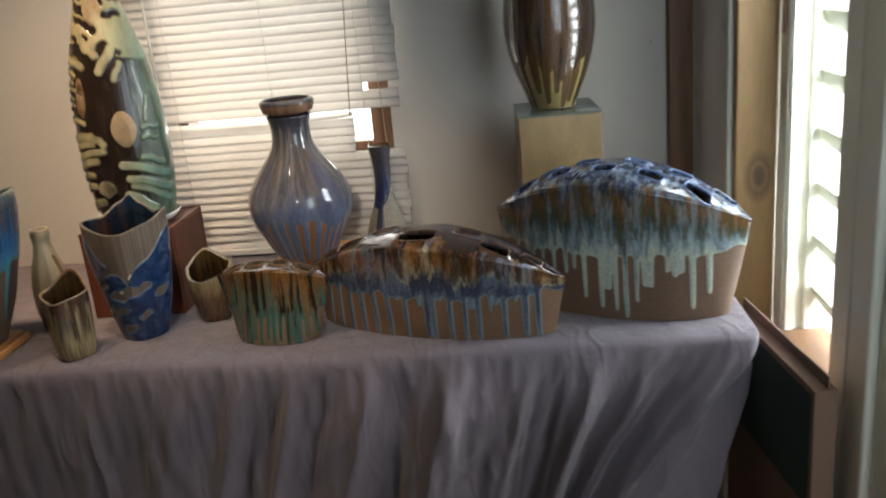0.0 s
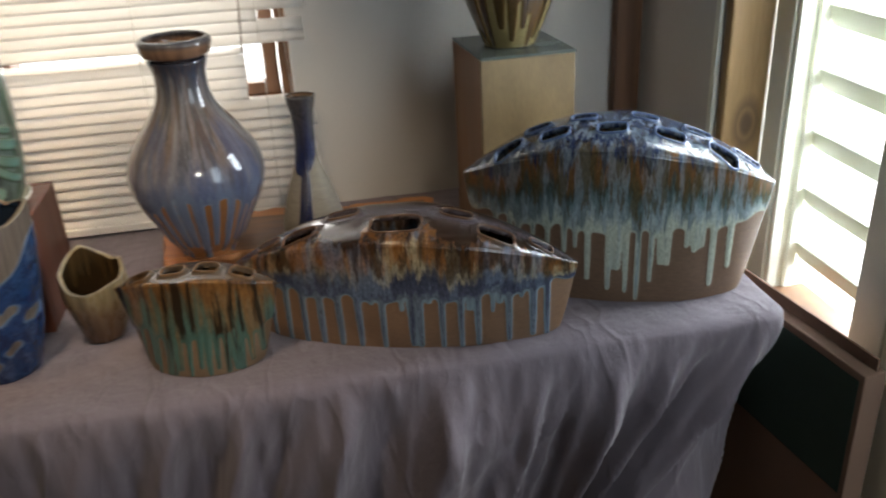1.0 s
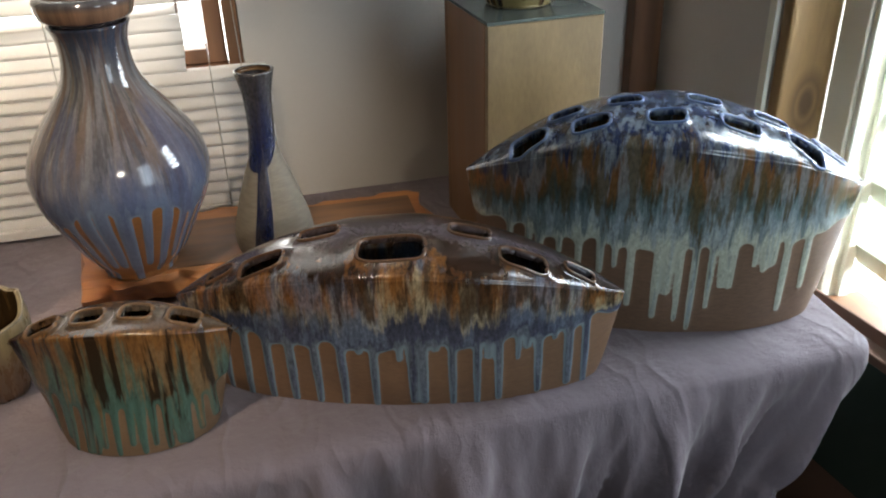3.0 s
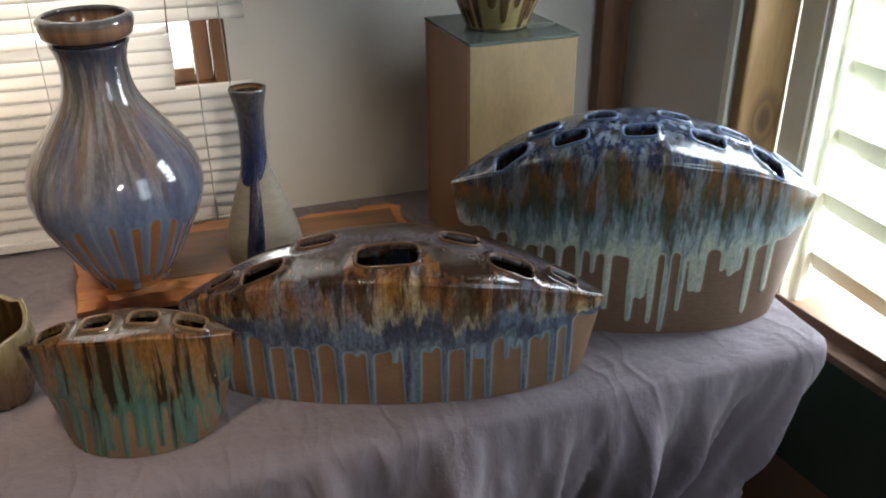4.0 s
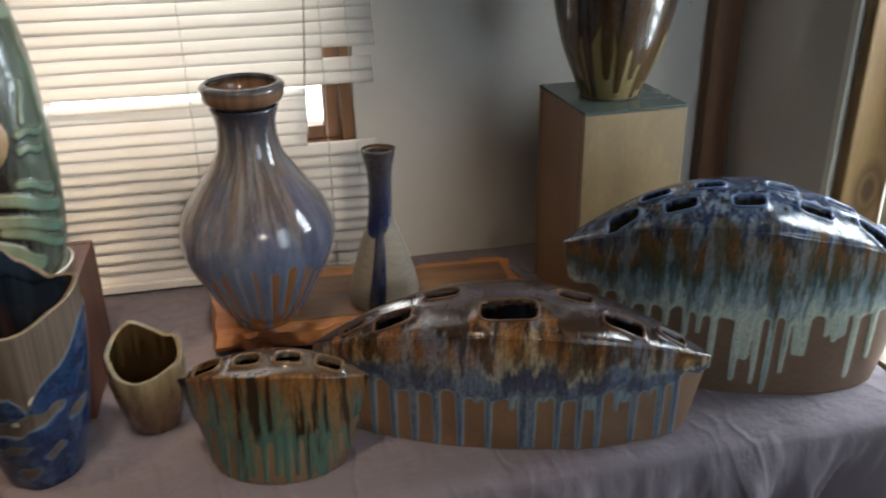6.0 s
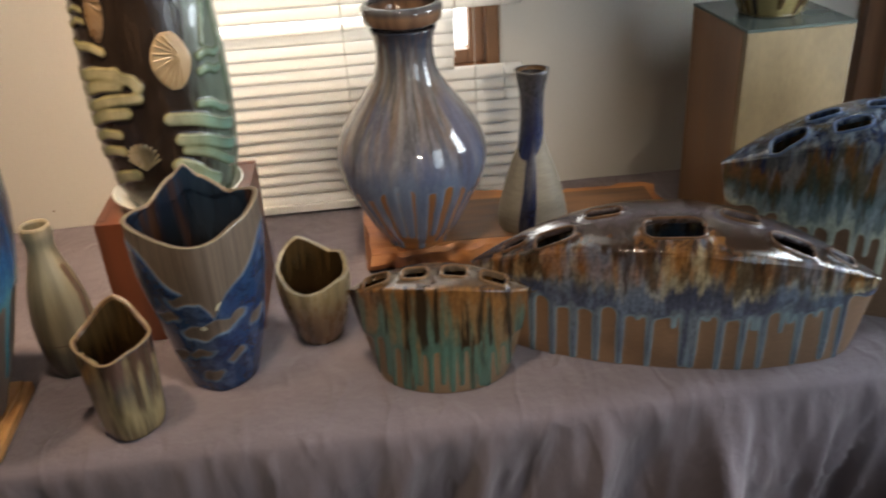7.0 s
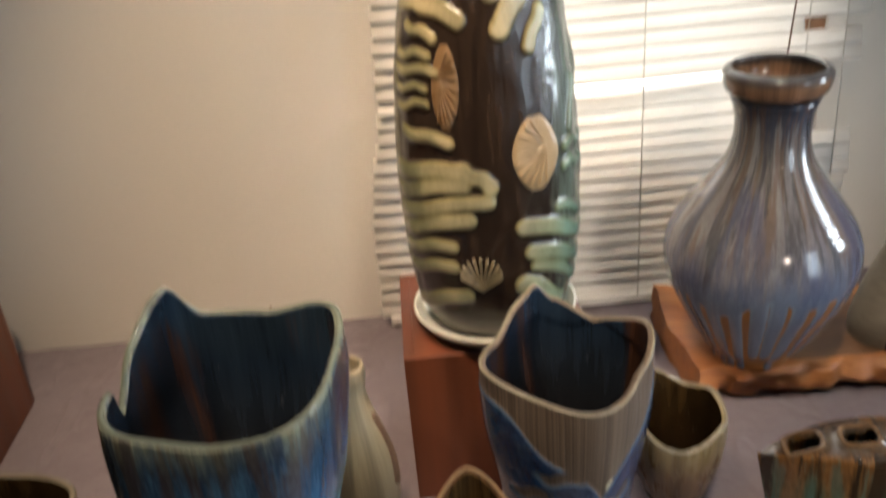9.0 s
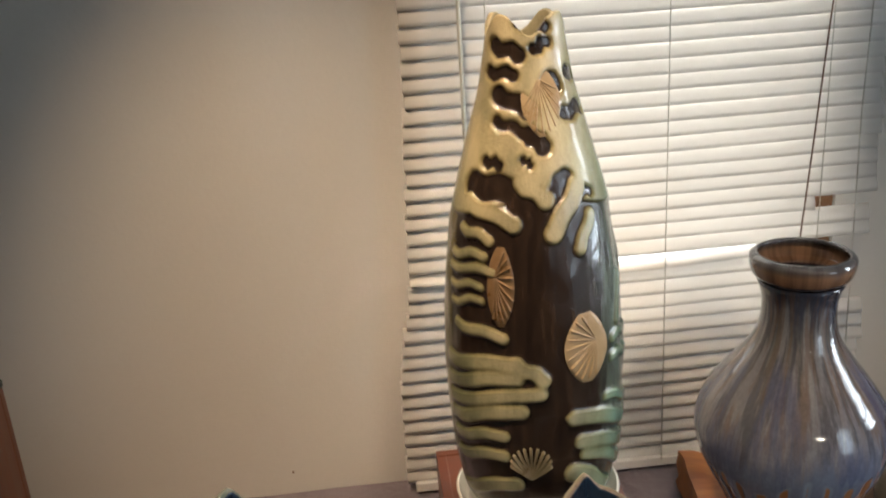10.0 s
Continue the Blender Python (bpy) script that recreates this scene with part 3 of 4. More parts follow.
# ---- pottery ----
def lens_pot(name, m, label, a0, a1, b0, b1, ztip, zmid, zridge, holes, material, runs, level, rimmat, back=0.75, group="pierced oval pots"):
    """A pot of pointed oval plan whose arched lid is pierced by holes (x, y, width, depth). runs: drips of its glaze below level."""
    ob = thing(name, m, label, "pot", group)

    def plan(s, b, h):
        y = b * math.copysign(abs(s) ** (1.15 + 0.75 * min(1, h)), s)
        return y * (1 - (1 - back) * h if y > 0 else 1)

    def body(u, v):
        c, s = math.cos(2 * math.pi * u), math.sin(2 * math.pi * u)
        h = max(0.0, v)
        a = a0 + (a1 - a0) * h ** 0.85
        b = b0 + (b1 - b0) * math.sin(min(1, h) * math.pi / 2)
        y = plan(s, b, min(1, h))
        wob = 0.004 * noise.noise(Vector((a * c * 14, y * 14, h * 3)))
        lift = 0.0035 * noise.noise(Vector((a1 * c * 16, math.copysign(1, s), 3))) * (1 - c * c)
        return Vector((a * c, y + wob * (1 - min(1, h)), v * (ztip + (zmid - ztip) * (1 - c * c) + lift)))

    def field(x, y, z, u, v):
        c2 = np.cos(2 * np.pi * u) ** 2
        top = ztip + (zmid - ztip) * (1 - c2)
        low = level + 0.004 * np.sin(x * 61) + 0.003 * np.sin(x * 143)
        return run_field(x, z, low, runs, 0.009), np.clip((z - low) / (top - low), 0, 1)

    bm, grid = glazed(body, 420, 56, field)
    bm.faces.new(grid[0][::-1])
    thicken(part("body", bm, material, ob, auto=70), 0.007)

    def ring(x, y):
        """How near the rim of a hole is: 1 on it, above 1 outside."""
        return min((((abs(x - hx) / (w / 2)) ** 4 + (abs(y - hy) / (d / 2)) ** 4) ** 0.25 for hx, hy, w, d in holes))

    def lid(u, v):
        c = -math.cos(math.pi * min(1, max(0, u)))
        k = 1 - c * c
        t = math.sin(math.pi * (v - 0.5))
        w = b1 * max(0.0, k) ** 0.95 * (back if t > 0 else 1)
        zr = ztip + (zmid - ztip) * k + 0.0035 * noise.noise(Vector((a1 * c * 16, -1, 3))) * k * (1 - abs(t) ** 8)
        y = w * t
        arch = (zridge - zmid) * k * max(0.0, 1 - abs(t) ** 2.6) ** 0.62
        lip = 0.0042 * math.exp(-((ring(a1 * c, y) - 1.0) / 0.28) ** 2) * (1 - abs(t) ** 6)
        return Vector((a1 * c, y, zr + arch + lip))

    def keep(u, v):
        p = lid(u, v)
        return ring(p.x, p.y) > 1

    def over(x, y, z, u, v):
        return 0.02 + 0 * x, 1.0 + 1.0 * (1 - np.abs(np.sin(np.pi * (v - 0.5))))

    bm, grid = glazed(lid, 300, 64, over, 0.0013, False, keep)
    bmesh.ops.delete(bm, geom=[x for x in bm.verts if not x.link_faces], context="VERTS")
    top = part("pierced_top", bm, material, ob)
    thicken(top, 0.008)
    for x, y, w, d in holes:
        loop = []
        for k in range(33):
            t = 2 * math.pi * k / 32
            c, s_ = math.cos(t), math.sin(t)
            px = x + (w / 2 + 0.001) * math.copysign(abs(c) ** 0.5, c)
            py = y + (d / 2 + 0.001) * math.copysign(abs(s_) ** 0.5, s_)
            q = max(-0.99, min(0.99, px / a1))
            wy = b1 * (1 - q * q) ** 0.95 * (back if py > 0 else 1)
            loop.append((math.acos(-q) / math.pi, 0.5 + math.asin(max(-0.995, min(0.995, py / wy))) / math.pi))
        part("hole_rim", strip(lid, loop, 0.0055, 0.0030, sides=5, taper=1, steps=64), rimmat, top)
    return ob


G_BIG = run_glaze("blue_brown_running_glaze", ((0.0, (0.37, 0.40, 0.33)), (0.08, (0.30, 0.345, 0.32)), (0.24, (0.22, 0.275, 0.29)), (0.38, (0.10, 0.15, 0.155)), (0.52, (0.045, 0.05, 0.035)), (0.64, (0.11, 0.062, 0.024)), (0.86, (0.15, 0.068, 0.024)), (1.0, (0.09, 0.07, 0.055)), (1.14, (0.035, 0.048, 0.085)), (1.35, (0.095, 0.12, 0.15)), (1.6, (0.016, 0.026, 0.065)), (2.0, (0.06, 0.08, 0.12))), (0.14, 0.082, 0.048), (0.37, 0.40, 0.33), 0.34, 58, (((0.05, 0.075, 0.075), 0.12, 0.6, 0.6, 70), ((0.22, 0.27, 0.30), 0.2, 1.1, 0.5, 50), ((0.075, 0.058, 0.026), 0.3, 0.95, 0.75, 80), ((0.010, 0.018, 0.062), 1.0, 2.0, 0.85, 110), ((0.24, 0.28, 0.32), 1.02, 2.0, 0.5, 90), ((0.02, 0.016, 0.015), 0.95, 2.0, 0.6, 70)), (1, 0.30, 0.10))
G_LONG = run_glaze("blue_rust_glaze", ((0.0, (0.085, 0.105, 0.13)), (0.08, (0.04, 0.048, 0.078)), (0.30, (0.032, 0.037, 0.06)), (0.45, (0.055, 0.052, 0.055)), (0.58, (0.12, 0.085, 0.05)), (0.76, (0.15, 0.062, 0.018)), (0.98, (0.075, 0.032, 0.012)), (1.15, (0.026, 0.013, 0.008)), (1.5, (0.040, 0.024, 0.018)), (2.0, (0.07, 0.058, 0.066))), (0.155, 0.085, 0.045), (0.18, 0.25, 0.28), 0.30, 42, (((0.32, 0.27, 0.165), 0.42, 0.92, 0.6, 44), ((0.12, 0.155, 0.21), 0.15, 1.1, 0.5, 22), ((0.18, 0.075, 0.018), 0.6, 1.3, 0.6, 34), ((0.018, 0.01, 0.006), 0.55, 1.6, 0.75, 60)), (1, 0.25, 0.10), mottle=0.4, seed=1.3)
G_SMALL = run_glaze("green_brown_striped_glaze", ((0.0, (0.042, 0.08, 0.066)), (0.25, (0.05, 0.08, 0.06)), (0.5, (0.075, 0.07, 0.04)), (0.72, (0.10, 0.05, 0.018)), (1.0, (0.13, 0.06, 0.018)), (1.2, (0.06, 0.03, 0.012)), (1.6, (0.06, 0.042, 0.028)), (2.0, (0.09, 0.075, 0.06))), (0.125, 0.078, 0.042), (0.055, 0.11, 0.09), 0.35, 75, (((0.06, 0.11, 0.09), 0.0, 0.85, 0.5, 95), ((0.17, 0.08, 0.025), 0.1, 1.1, 0.6, 66), ((0.016, 0.009, 0.005), 0.1, 1.25, 0.92, 75)), (1, 0.2, 0.05), seed=2.6)
RIM_BLUE = plain("blue_rim_glaze", (0.02, 0.035, 0.12), (0.16, 0.21, 0.30), 60, 0.12, 0.1)
RIM_BROWN = plain("bronze_brown_rim_glaze", (0.025, 0.012, 0.007), (0.13, 0.07, 0.04), 45, 0.10, 0.1)
RIM_TAN = plain("tan_rim_glaze", (0.04, 0.02, 0.01), (0.17, 0.10, 0.05), 60, 0.12, 0.1)
random.seed(11)
HX = (-0.168, -0.092, -0.004, 0.083, 0.165)
HB = (-0.124, -0.050, 0.045, 0.127, 0.205)
holes = [(x, -0.054 + 0.6 * x * x, 0.044, 0.030) for x in HX] + [(x, 0.000, 0.040, 0.024) for x in HB]
runs = [(x, low, random.uniform(0.0035, 0.0052)) for x, low in ((-0.19, 0.09), (-0.165, 0.10), (-0.15, 0.085), (-0.125, 0.105), (-0.10, 0.09), (-0.073, 0.085), (-0.055, 0.096), (-0.035, 0.038), (-0.002, 0.022), (0.012, 0.06), (0.026, 0.018), (0.044, 0.003), (0.064, 0.038), (0.079, 0.07), (0.09, 0.068), (0.118, 0.098), (0.131, 0.088), (0.142, 0.095), (0.160, 0.022), (0.187, 0.05))]
lens_pot("oval_pot", pose(0.449, 1.944, TOP, 0, 0, -22.9), "large oval stoneware pot, blue glaze dripping over brown clay", 0.215, 0.2515, 0.087, 0.102, 0.186, 0.262, 0.287, holes, G_BIG, runs, 0.132, RIM_BLUE, 0.8)

holes = [(-0.205, -0.014, 0.030, 0.018), (-0.150, -0.032, 0.050, 0.030), (0.0, -0.046, 0.074, 0.042), (0.146, -0.032, 0.052, 0.030), (0.212, -0.012, 0.032, 0.018), (-0.088, 0.004, 0.046, 0.024), (0.086, 0.004, 0.046, 0.024)]
runs = [(x, random.uniform(-0.006, 0.002), random.uniform(0.0042, 0.0056)) for x in (-0.232, -0.205, -0.178, -0.15, -0.122, -0.092, -0.061, -0.024, 0.02, 0.032, 0.065, 0.093, 0.118, 0.164, 0.2, 0.221)]
runs += [(x, random.uniform(0.055, 0.08), 0.0035) for x in (-0.04, 0.005, 0.047, 0.106, 0.14, 0.151, 0.183)]
lens_pot("long_pot", pose(0.084, 1.881, TOP, 0, 0, -16.5), "long boat-shaped stoneware pot, rust and blue glaze", 0.243, 0.267, 0.072, 0.086, 0.110, 0.180, 0.196, holes, G_LONG, runs, 0.088, RIM_BROWN, 0.72)

holes = [(x, -0.002, 0.032, 0.026) for x in (-0.080, -0.029, 0.022, 0.072)]
runs = [(-0.085 + 0.0125 * k + random.uniform(-0.003, 0.003), random.uniform(-0.004, 0.016), random.uniform(0.0030, 0.0048)) for k in range(15)]
lens_pot("small_pot", pose(-0.228, 1.866, TOP, 0, 0, -10.8), "small oval stoneware pot, green and brown streaked glaze", 0.088, 0.119, 0.056, 0.037, 0.124, 0.146, 0.149, holes, G_SMALL, runs, 0.062, RIM_TAN, 0.85)


def lathe(prof, n=96, steps=70, squash=1.0, wob=0.0):
    z0, z1 = prof[0][0], prof[-1][0]

    def f(u, v):
        z = z0 + (z1 - z0) * v
        r = curve(prof, z)
        a = 2 * math.pi * u
        r *= 1 + wob * noise.noise(Vector((math.cos(a) * 2, math.sin(a) * 2, z * 9)))
        return Vector((r * math.cos(a), r * squash * math.sin(a), z))
    return f, n, steps


def lathe_ring(r, h):
    """A low rounded foot ring."""
    return skin(lathe(((-0.0005, r * 0.9), (h * 0.3, r * 1.03), (h * 0.7, r * 1.03), (h, r * 0.97)), 48, 6)[0], 48, 6)[0]


# big vase on a split log
LOGZ = 0.047
log = thing("log_slab", pose(-0.06, 2.214, TOP, 0, 0, -2), "split orange wooden log slab lying on the cloth", "log")


def logskin(u, v):
    a = 2 * math.pi * u
    x = (v - 0.5) * 0.52
    hw, hh = 0.098 + 0.012 * smoothstep(0.0, -0.2, x), LOGZ
    c, s = math.cos(a), math.sin(a)
    y = hw * math.copysign(abs(c) ** 0.35, c)
    z = hh / 2 + hh / 2 * math.copysign(abs(s) ** 0.35, s)
    y += (0.020 * noise.noise(Vector((x * 11, z * 30, 2.0))) + 0.012 * noise.noise(Vector((x * 38, z * 60, 6.0)))) * (1 if s < 0.9 else 0.4) + 0.012 * noise.noise(Vector((x * 3, 0, 3))) - 0.03 * (v - 0.5)
    if z < hh * 0.8:
        y += 0.012 * (1 - z / hh) * (1 if y < 0 else -1)
    x += 0.02 * noise.noise(Vector((y * 14, z * 12, 7))) * (1 if v < 0.1 or v > 0.9 else 0)
    return Vector((x, y, max(0.0, z) if z < hh * 0.9 else hh + 0.012 * smoothstep(-0.2, -0.26, x) * smoothstep(0.0, 0.08, y) + 0.0006 * noise.noise(Vector((x * 30, y * 30, 0)))))


bm, grid = skin(logskin, 56, 90)
bm.faces.new(grid[0][::-1])
bm.faces.new(grid[-1])
part("slab", bm, LOGM, log, auto=40)
part("weathered_top", span(-0.215, 0.24, -0.078, 0.070, LOGZ - 0.001, LOGZ + 0.0012, 0.0004), BARK, log, "dark weathered upper face", smooth=False)

G_VASE = run_glaze("lilac_blue_vase_glaze", ((0.0, (0.10, 0.125, 0.185)), (0.08, (0.085, 0.094, 0.135)), (0.22, (0.125, 0.118, 0.125)), (0.40, (0.145, 0.125, 0.112)), (0.58, (0.085, 0.082, 0.082)), (0.76, (0.035, 0.04, 0.058)), (1.0, (0.035, 0.04, 0.058))), (0.22, 0.09, 0.026), (0.16, 0.205, 0.27), 0.10, 62, (((0.035, 0.036, 0.048), 0.12, 0.85, 0.6, 75), ((0.19, 0.19, 0.20), 0.1, 0.72, 0.5, 48), ((0.10, 0.058, 0.034), 0.2, 0.85, 0.45, 85), ((0.055, 0.07, 0.135), 0.0, 0.4, 0.5, 30)), (1, 1, 0.09), 0.085, 0.05, 0.08, 0.12)
G_LIP = glaze("brown_lip_glaze", 0.034, ((0, (0.035, 0.04, 0.055)), (0.22, (0.12, 0.065, 0.04)), (0.6, (0.155, 0.09, 0.055)), (0.8, (0.07, 0.06, 0.06)), (1, (0.05, 0.055, 0.065))), 0.03, 30, 0.06, 0.06, 0.03, round_=0.06)
vase = thing("baluster_vase", pose(-0.233, 2.175, TOP + LOGZ + 0.0012), "round-bellied vase, glossy lilac blue glaze, brown lip", "vase")
VP = ((0, 0.044), (0.012, 0.047), (0.03, 0.062), (0.072, 0.084), (0.112, 0.1035), (0.148, 0.1105), (0.182, 0.102), (0.212, 0.083), (0.240, 0.062), (0.266, 0.045), (0.290, 0.0375), (0.316, 0.036), (0.332, 0.0385), (0.346, 0.0435))
LIP = ((0, 0.0435), (0.005, 0.0535), (0.009, 0.0572), (0.026, 0.0605), (0.031, 0.058), (0.034, 0.052))
f, a, b = lathe(VP, 300, 140)
random.seed(5)
runs = [(2 * math.pi * (0.02 + k / 27) * 0.09 + random.uniform(-0.003, 0.003), random.choice((-0.01, -0.01, 0.008, 0.03)), random.uniform(0.0042, 0.0066)) for k in range(27)]
bm, grid = glazed(f, a, b, lambda x, y, z, u, v: (run_field(2 * math.pi * u * 0.09, z, 0.122 + 0.012 * np.sin(u * 19) + 0.008 * np.sin(u * 47), runs, 0.007), np.clip((z - 0.13) / 0.25, 0, 1)), 0.0010)
bm.faces.new(grid[0][::-1])
thicken(part("body", bm, G_VASE, vase), 0.006)
f, a, b = lathe(LIP, 96, 28)
lip = thicken(part("lip", skin(f, a, b)[0], G_LIP, vase, "brown glazed flaring lip"), 0.006)
lip.location.z = 0.346

# slim bottle
G_BOT = run_glaze("navy_over_speckled_glaze", ((0.0, (0.007, 0.010, 0.030)), (0.6, (0.008, 0.012, 0.042)), (1.0, (0.04, 0.036, 0.036))), (0.17, 0.148, 0.112), (0.02, 0.022, 0.04), 0.3, 60, (((0.07, 0.065, 0.06), 0.1, 1.0, 0.5, 60),), (1, 1, 0.06), 0.03, 0.2, 0.5, 0.4, 500.0)
bottle = thing("bottle_vase", pose(-0.040, 2.180, TOP + LOGZ + 0.0012), "slender flared bottle, grey body with navy neck", "vase")
BP = ((0, 0.053), (0.02, 0.054), (0.06, 0.045), (0.105, 0.031), (0.14, 0.019), (0.18, 0.0145), (0.225, 0.0155), (0.25, 0.020), (0.262, 0.0225))
f, a, b = lathe(BP, 96, 90, 0.9, 0.04)
bm, grid = glazed(f, a, b, lambda x, y, z, u, v: (np.maximum(z - 0.165 + 0.045 * np.cos(2 * np.pi * (u - 0.66)), 0.008 - np.abs(u - 0.69 - 0.02 * np.sin(z * 14)) * 0.22), z / 0.262), 0.0014)
bm.faces.new(grid[0][::-1])
thicken(part("body", bm, G_BOT, bottle), 0.003)
part("lip", strip(f, [(k / 24, 0.985) for k in range(25)], 0.006, 0.002, taper=1, steps=40), RIM_TAN, bottle, "worn brown lip")


def wooden_block(name, m, sx, sy, h, material, label, sidemat=None, plate=None):
    ob = thing(name, m, label, "pedestal")
    t = 0.012
    part("front_panel", span(-sx / 2, sx / 2, -sy / 2, -sy / 2 + t, 0, h, 0.0012), material, ob, smooth=False)
    part("back_panel", span(-sx / 2, sx / 2, sy / 2 - t, sy / 2, 0, h, 0.0012), sidemat or material, ob, smooth=False)
    for s in (-1, 1):
        part("side_panel", span(min(s * sx / 2, s * (sx / 2 - t)), max(s * sx / 2, s * (sx / 2 - t)), -sy / 2 + t + 0.0005, sy / 2 - t - 0.0005, 0, h, 0.0012), sidemat or material, ob, smooth=False)
    part("top_panel", span(-sx / 2 + t, sx / 2 - t, -sy / 2 + t, sy / 2 - t, h - t, h - 0.001), material, ob, smooth=False)
    if plate:
        part("top_plate", span(-sx / 2 - 0.001, sx / 2 + 0.001, -sy / 2 - 0.001, sy / 2 + 0.001, h + 0.0005, h + plate, 0.001), SLATE, ob, "dark glossy slate plate", smooth=False)
    return ob


wooden_block("wooden_pedestal", pose(0.354, 2.222, TOP, 0, 0, 3.0), 0.174, 0.190, 0.352, PLY, "plywood block pedestal with a dark slate top", PLYSIDE, 0.005)
wooden_block("wooden_pedestal", pose(-1.345, 2.16, TOP, 0, 0, 2), 0.24, 0.26, 0.30, MAHOG, "red-brown wooden block pedestal with slate top", MAHOG, 0.010)
wooden_block("low_pedestal", pose(-0.582, 2.105, TOP, 0, 0, 0), 0.205, 0.19, 0.195, MAHOG, "low red-brown wooden block under the tall vase", MAHOG)

# dark vase on the plywood pedestal
G_DARK = run_glaze("tenmoku_dark_glaze", ((0.0, (0.06, 0.035, 0.012)), (0.12, (0.028, 0.016, 0.010)), (0.6, (0.02, 0.013, 0.010)), (1.0, (0.05, 0.028, 0.015))), (0.20, 0.15, 0.055), (0.12, 0.075, 0.02), 0.3, 40, (((0.09, 0.045, 0.018), 0.05, 0.9, 0.6, 45), ((0.10, 0.09, 0.085), 0.1, 0.8, 0.35, 90)), (1, 1, 0.04), 0.08, 0.08, 0.2)
dark = thing("dark_vase", pose(0.350, 2.222, TOP + 0.3575), "tall dark brown vase with ochre glaze runs", "vase")
f, a, b = lathe(((0, 0.045), (0.03, 0.058), (0.08, 0.078), (0.14, 0.093), (0.20, 0.097), (0.28, 0.085), (0.35, 0.058), (0.40, 0.04)), 72, 50)
random.seed(8)
runs = [(2 * math.pi * 0.07 * k / 21 + random.uniform(-0.004, 0.004), random.choice((-0.01, -0.01, 0.012, 0.035)), random.uniform(0.006, 0.0085)) for k in range(21)]
bm, grid = glazed(f, 220, 70, lambda x, y, z, u, v: (run_field(2 * math.pi * u * 0.07, z, 0.10 + 0.03 * np.sin(u * 31) + 0.02 * np.sin(u * 77), runs, 0.006), np.clip((z - 0.08) / 0.3, 0, 1)), 0.0012)
bm.faces.new(grid[0][::-1])
thicken(part("body", bm, G_DARK, dark), 0.005)
part("foot", lathe_ring(0.046, 0.006), G_DARK, dark)


# ---- slab-built cups ----
def cup(name, m, label, prof, rim, inner, outer, corner=3.0, turn=0.0, wall=0.006, squash=1.0, lean=0.0, field=None):
    """An open pot: radius by share of height, rim height by angle (degrees: height), plan between round and square."""
    ob = thing(name, m, label, "pot", "slab-built pots")
    pts = sorted(rim)
    pts = [(pts[-1][0] - 360, pts[-1][1])] + pts + [(pts[0][0] + 360, pts[0][1])]
    top = max(z for _, z in rim)

    def height(deg):
        deg %= 360
        for (a0, z0), (a1, z1) in zip(pts, pts[1:]):
            if a0 <= deg <= a1:
                t = (deg - a0) / (a1 - a0)
                return z0 + (z1 - z0) * (0.45 * t + 0.55 * t * t * (3 - 2 * t))

    def f(u, v):
        deg = u * 360
        a = radians(deg)
        z = v * height(deg)
        c, s = math.cos(a - radians(turn)), math.sin(a - radians(turn))
        k = (abs(c) ** corner + abs(s) ** corner) ** (-1 / corner)
        k = 1 + (k - 1) * (0.4 + 0.6 * v)
        r = curve(prof, z / top) * k * (1 + 0.03 * noise.noise(Vector((c * 2, s * 2, z * 14))))
        return Vector((r * math.cos(a) + lean * z, r * squash * math.sin(a), z))

    if field:
        bm, grid = glazed(f, 260, 90, lambda x, y, z, u, v: field(360 * u, z, np.maximum(0.01, z / np.maximum(v, 0.001))), 0.0016)
    else:
        bm, grid = skin(f, 120, 36)
    bm.faces.new(grid[0][::-1])
    body = part("body", bm, [outer, inner], ob)
    md = body.modifiers.new("wall", "SOLIDIFY")
    md.thickness, md.offset, md.material_offset = wall, -1, 1
    return ob, f, height


G_CUPIN = glaze("dark_blue_inside_glaze", 0.3, ((0, (0.006, 0.006, 0.008)), (0.5, (0.012, 0.014, 0.018)), (0.8, (0.012, 0.022, 0.040)), (1, (0.02, 0.035, 0.055))), 0.12, 30, 0.10, accents=(((0.06, 0.025, 0.01), 0.2, 0.95, 0.8),), round_=0.08)
G_BROWNIN = glaze("brown_inside_glaze", 0.18, ((0, (0.008, 0.005, 0.003)), (0.5, (0.025, 0.015, 0.006)), (1, (0.10, 0.06, 0.025))), 0.2, 60, 0.10, round_=0.045)
G_CUP = run_glaze("cobalt_carved_glaze", ((0.0, (0.010, 0.030, 0.082)), (0.5, (0.010, 0.034, 0.098)), (1.0, (0.022, 0.048, 0.10))), (0.105, 0.076, 0.055), (0.13, 0.185, 0.25), 0.4, 40, (((0.055, 0.085, 0.14), 0.0, 1.2, 0.45, 30), ((0.006, 0.012, 0.045), 0.0, 1.2, 0.6, 55)), (1, 1, 0.7), 0.07, 0.10, 0.3, combed=0.074)
FRONT = 283   # the angle at which the carved bands meet


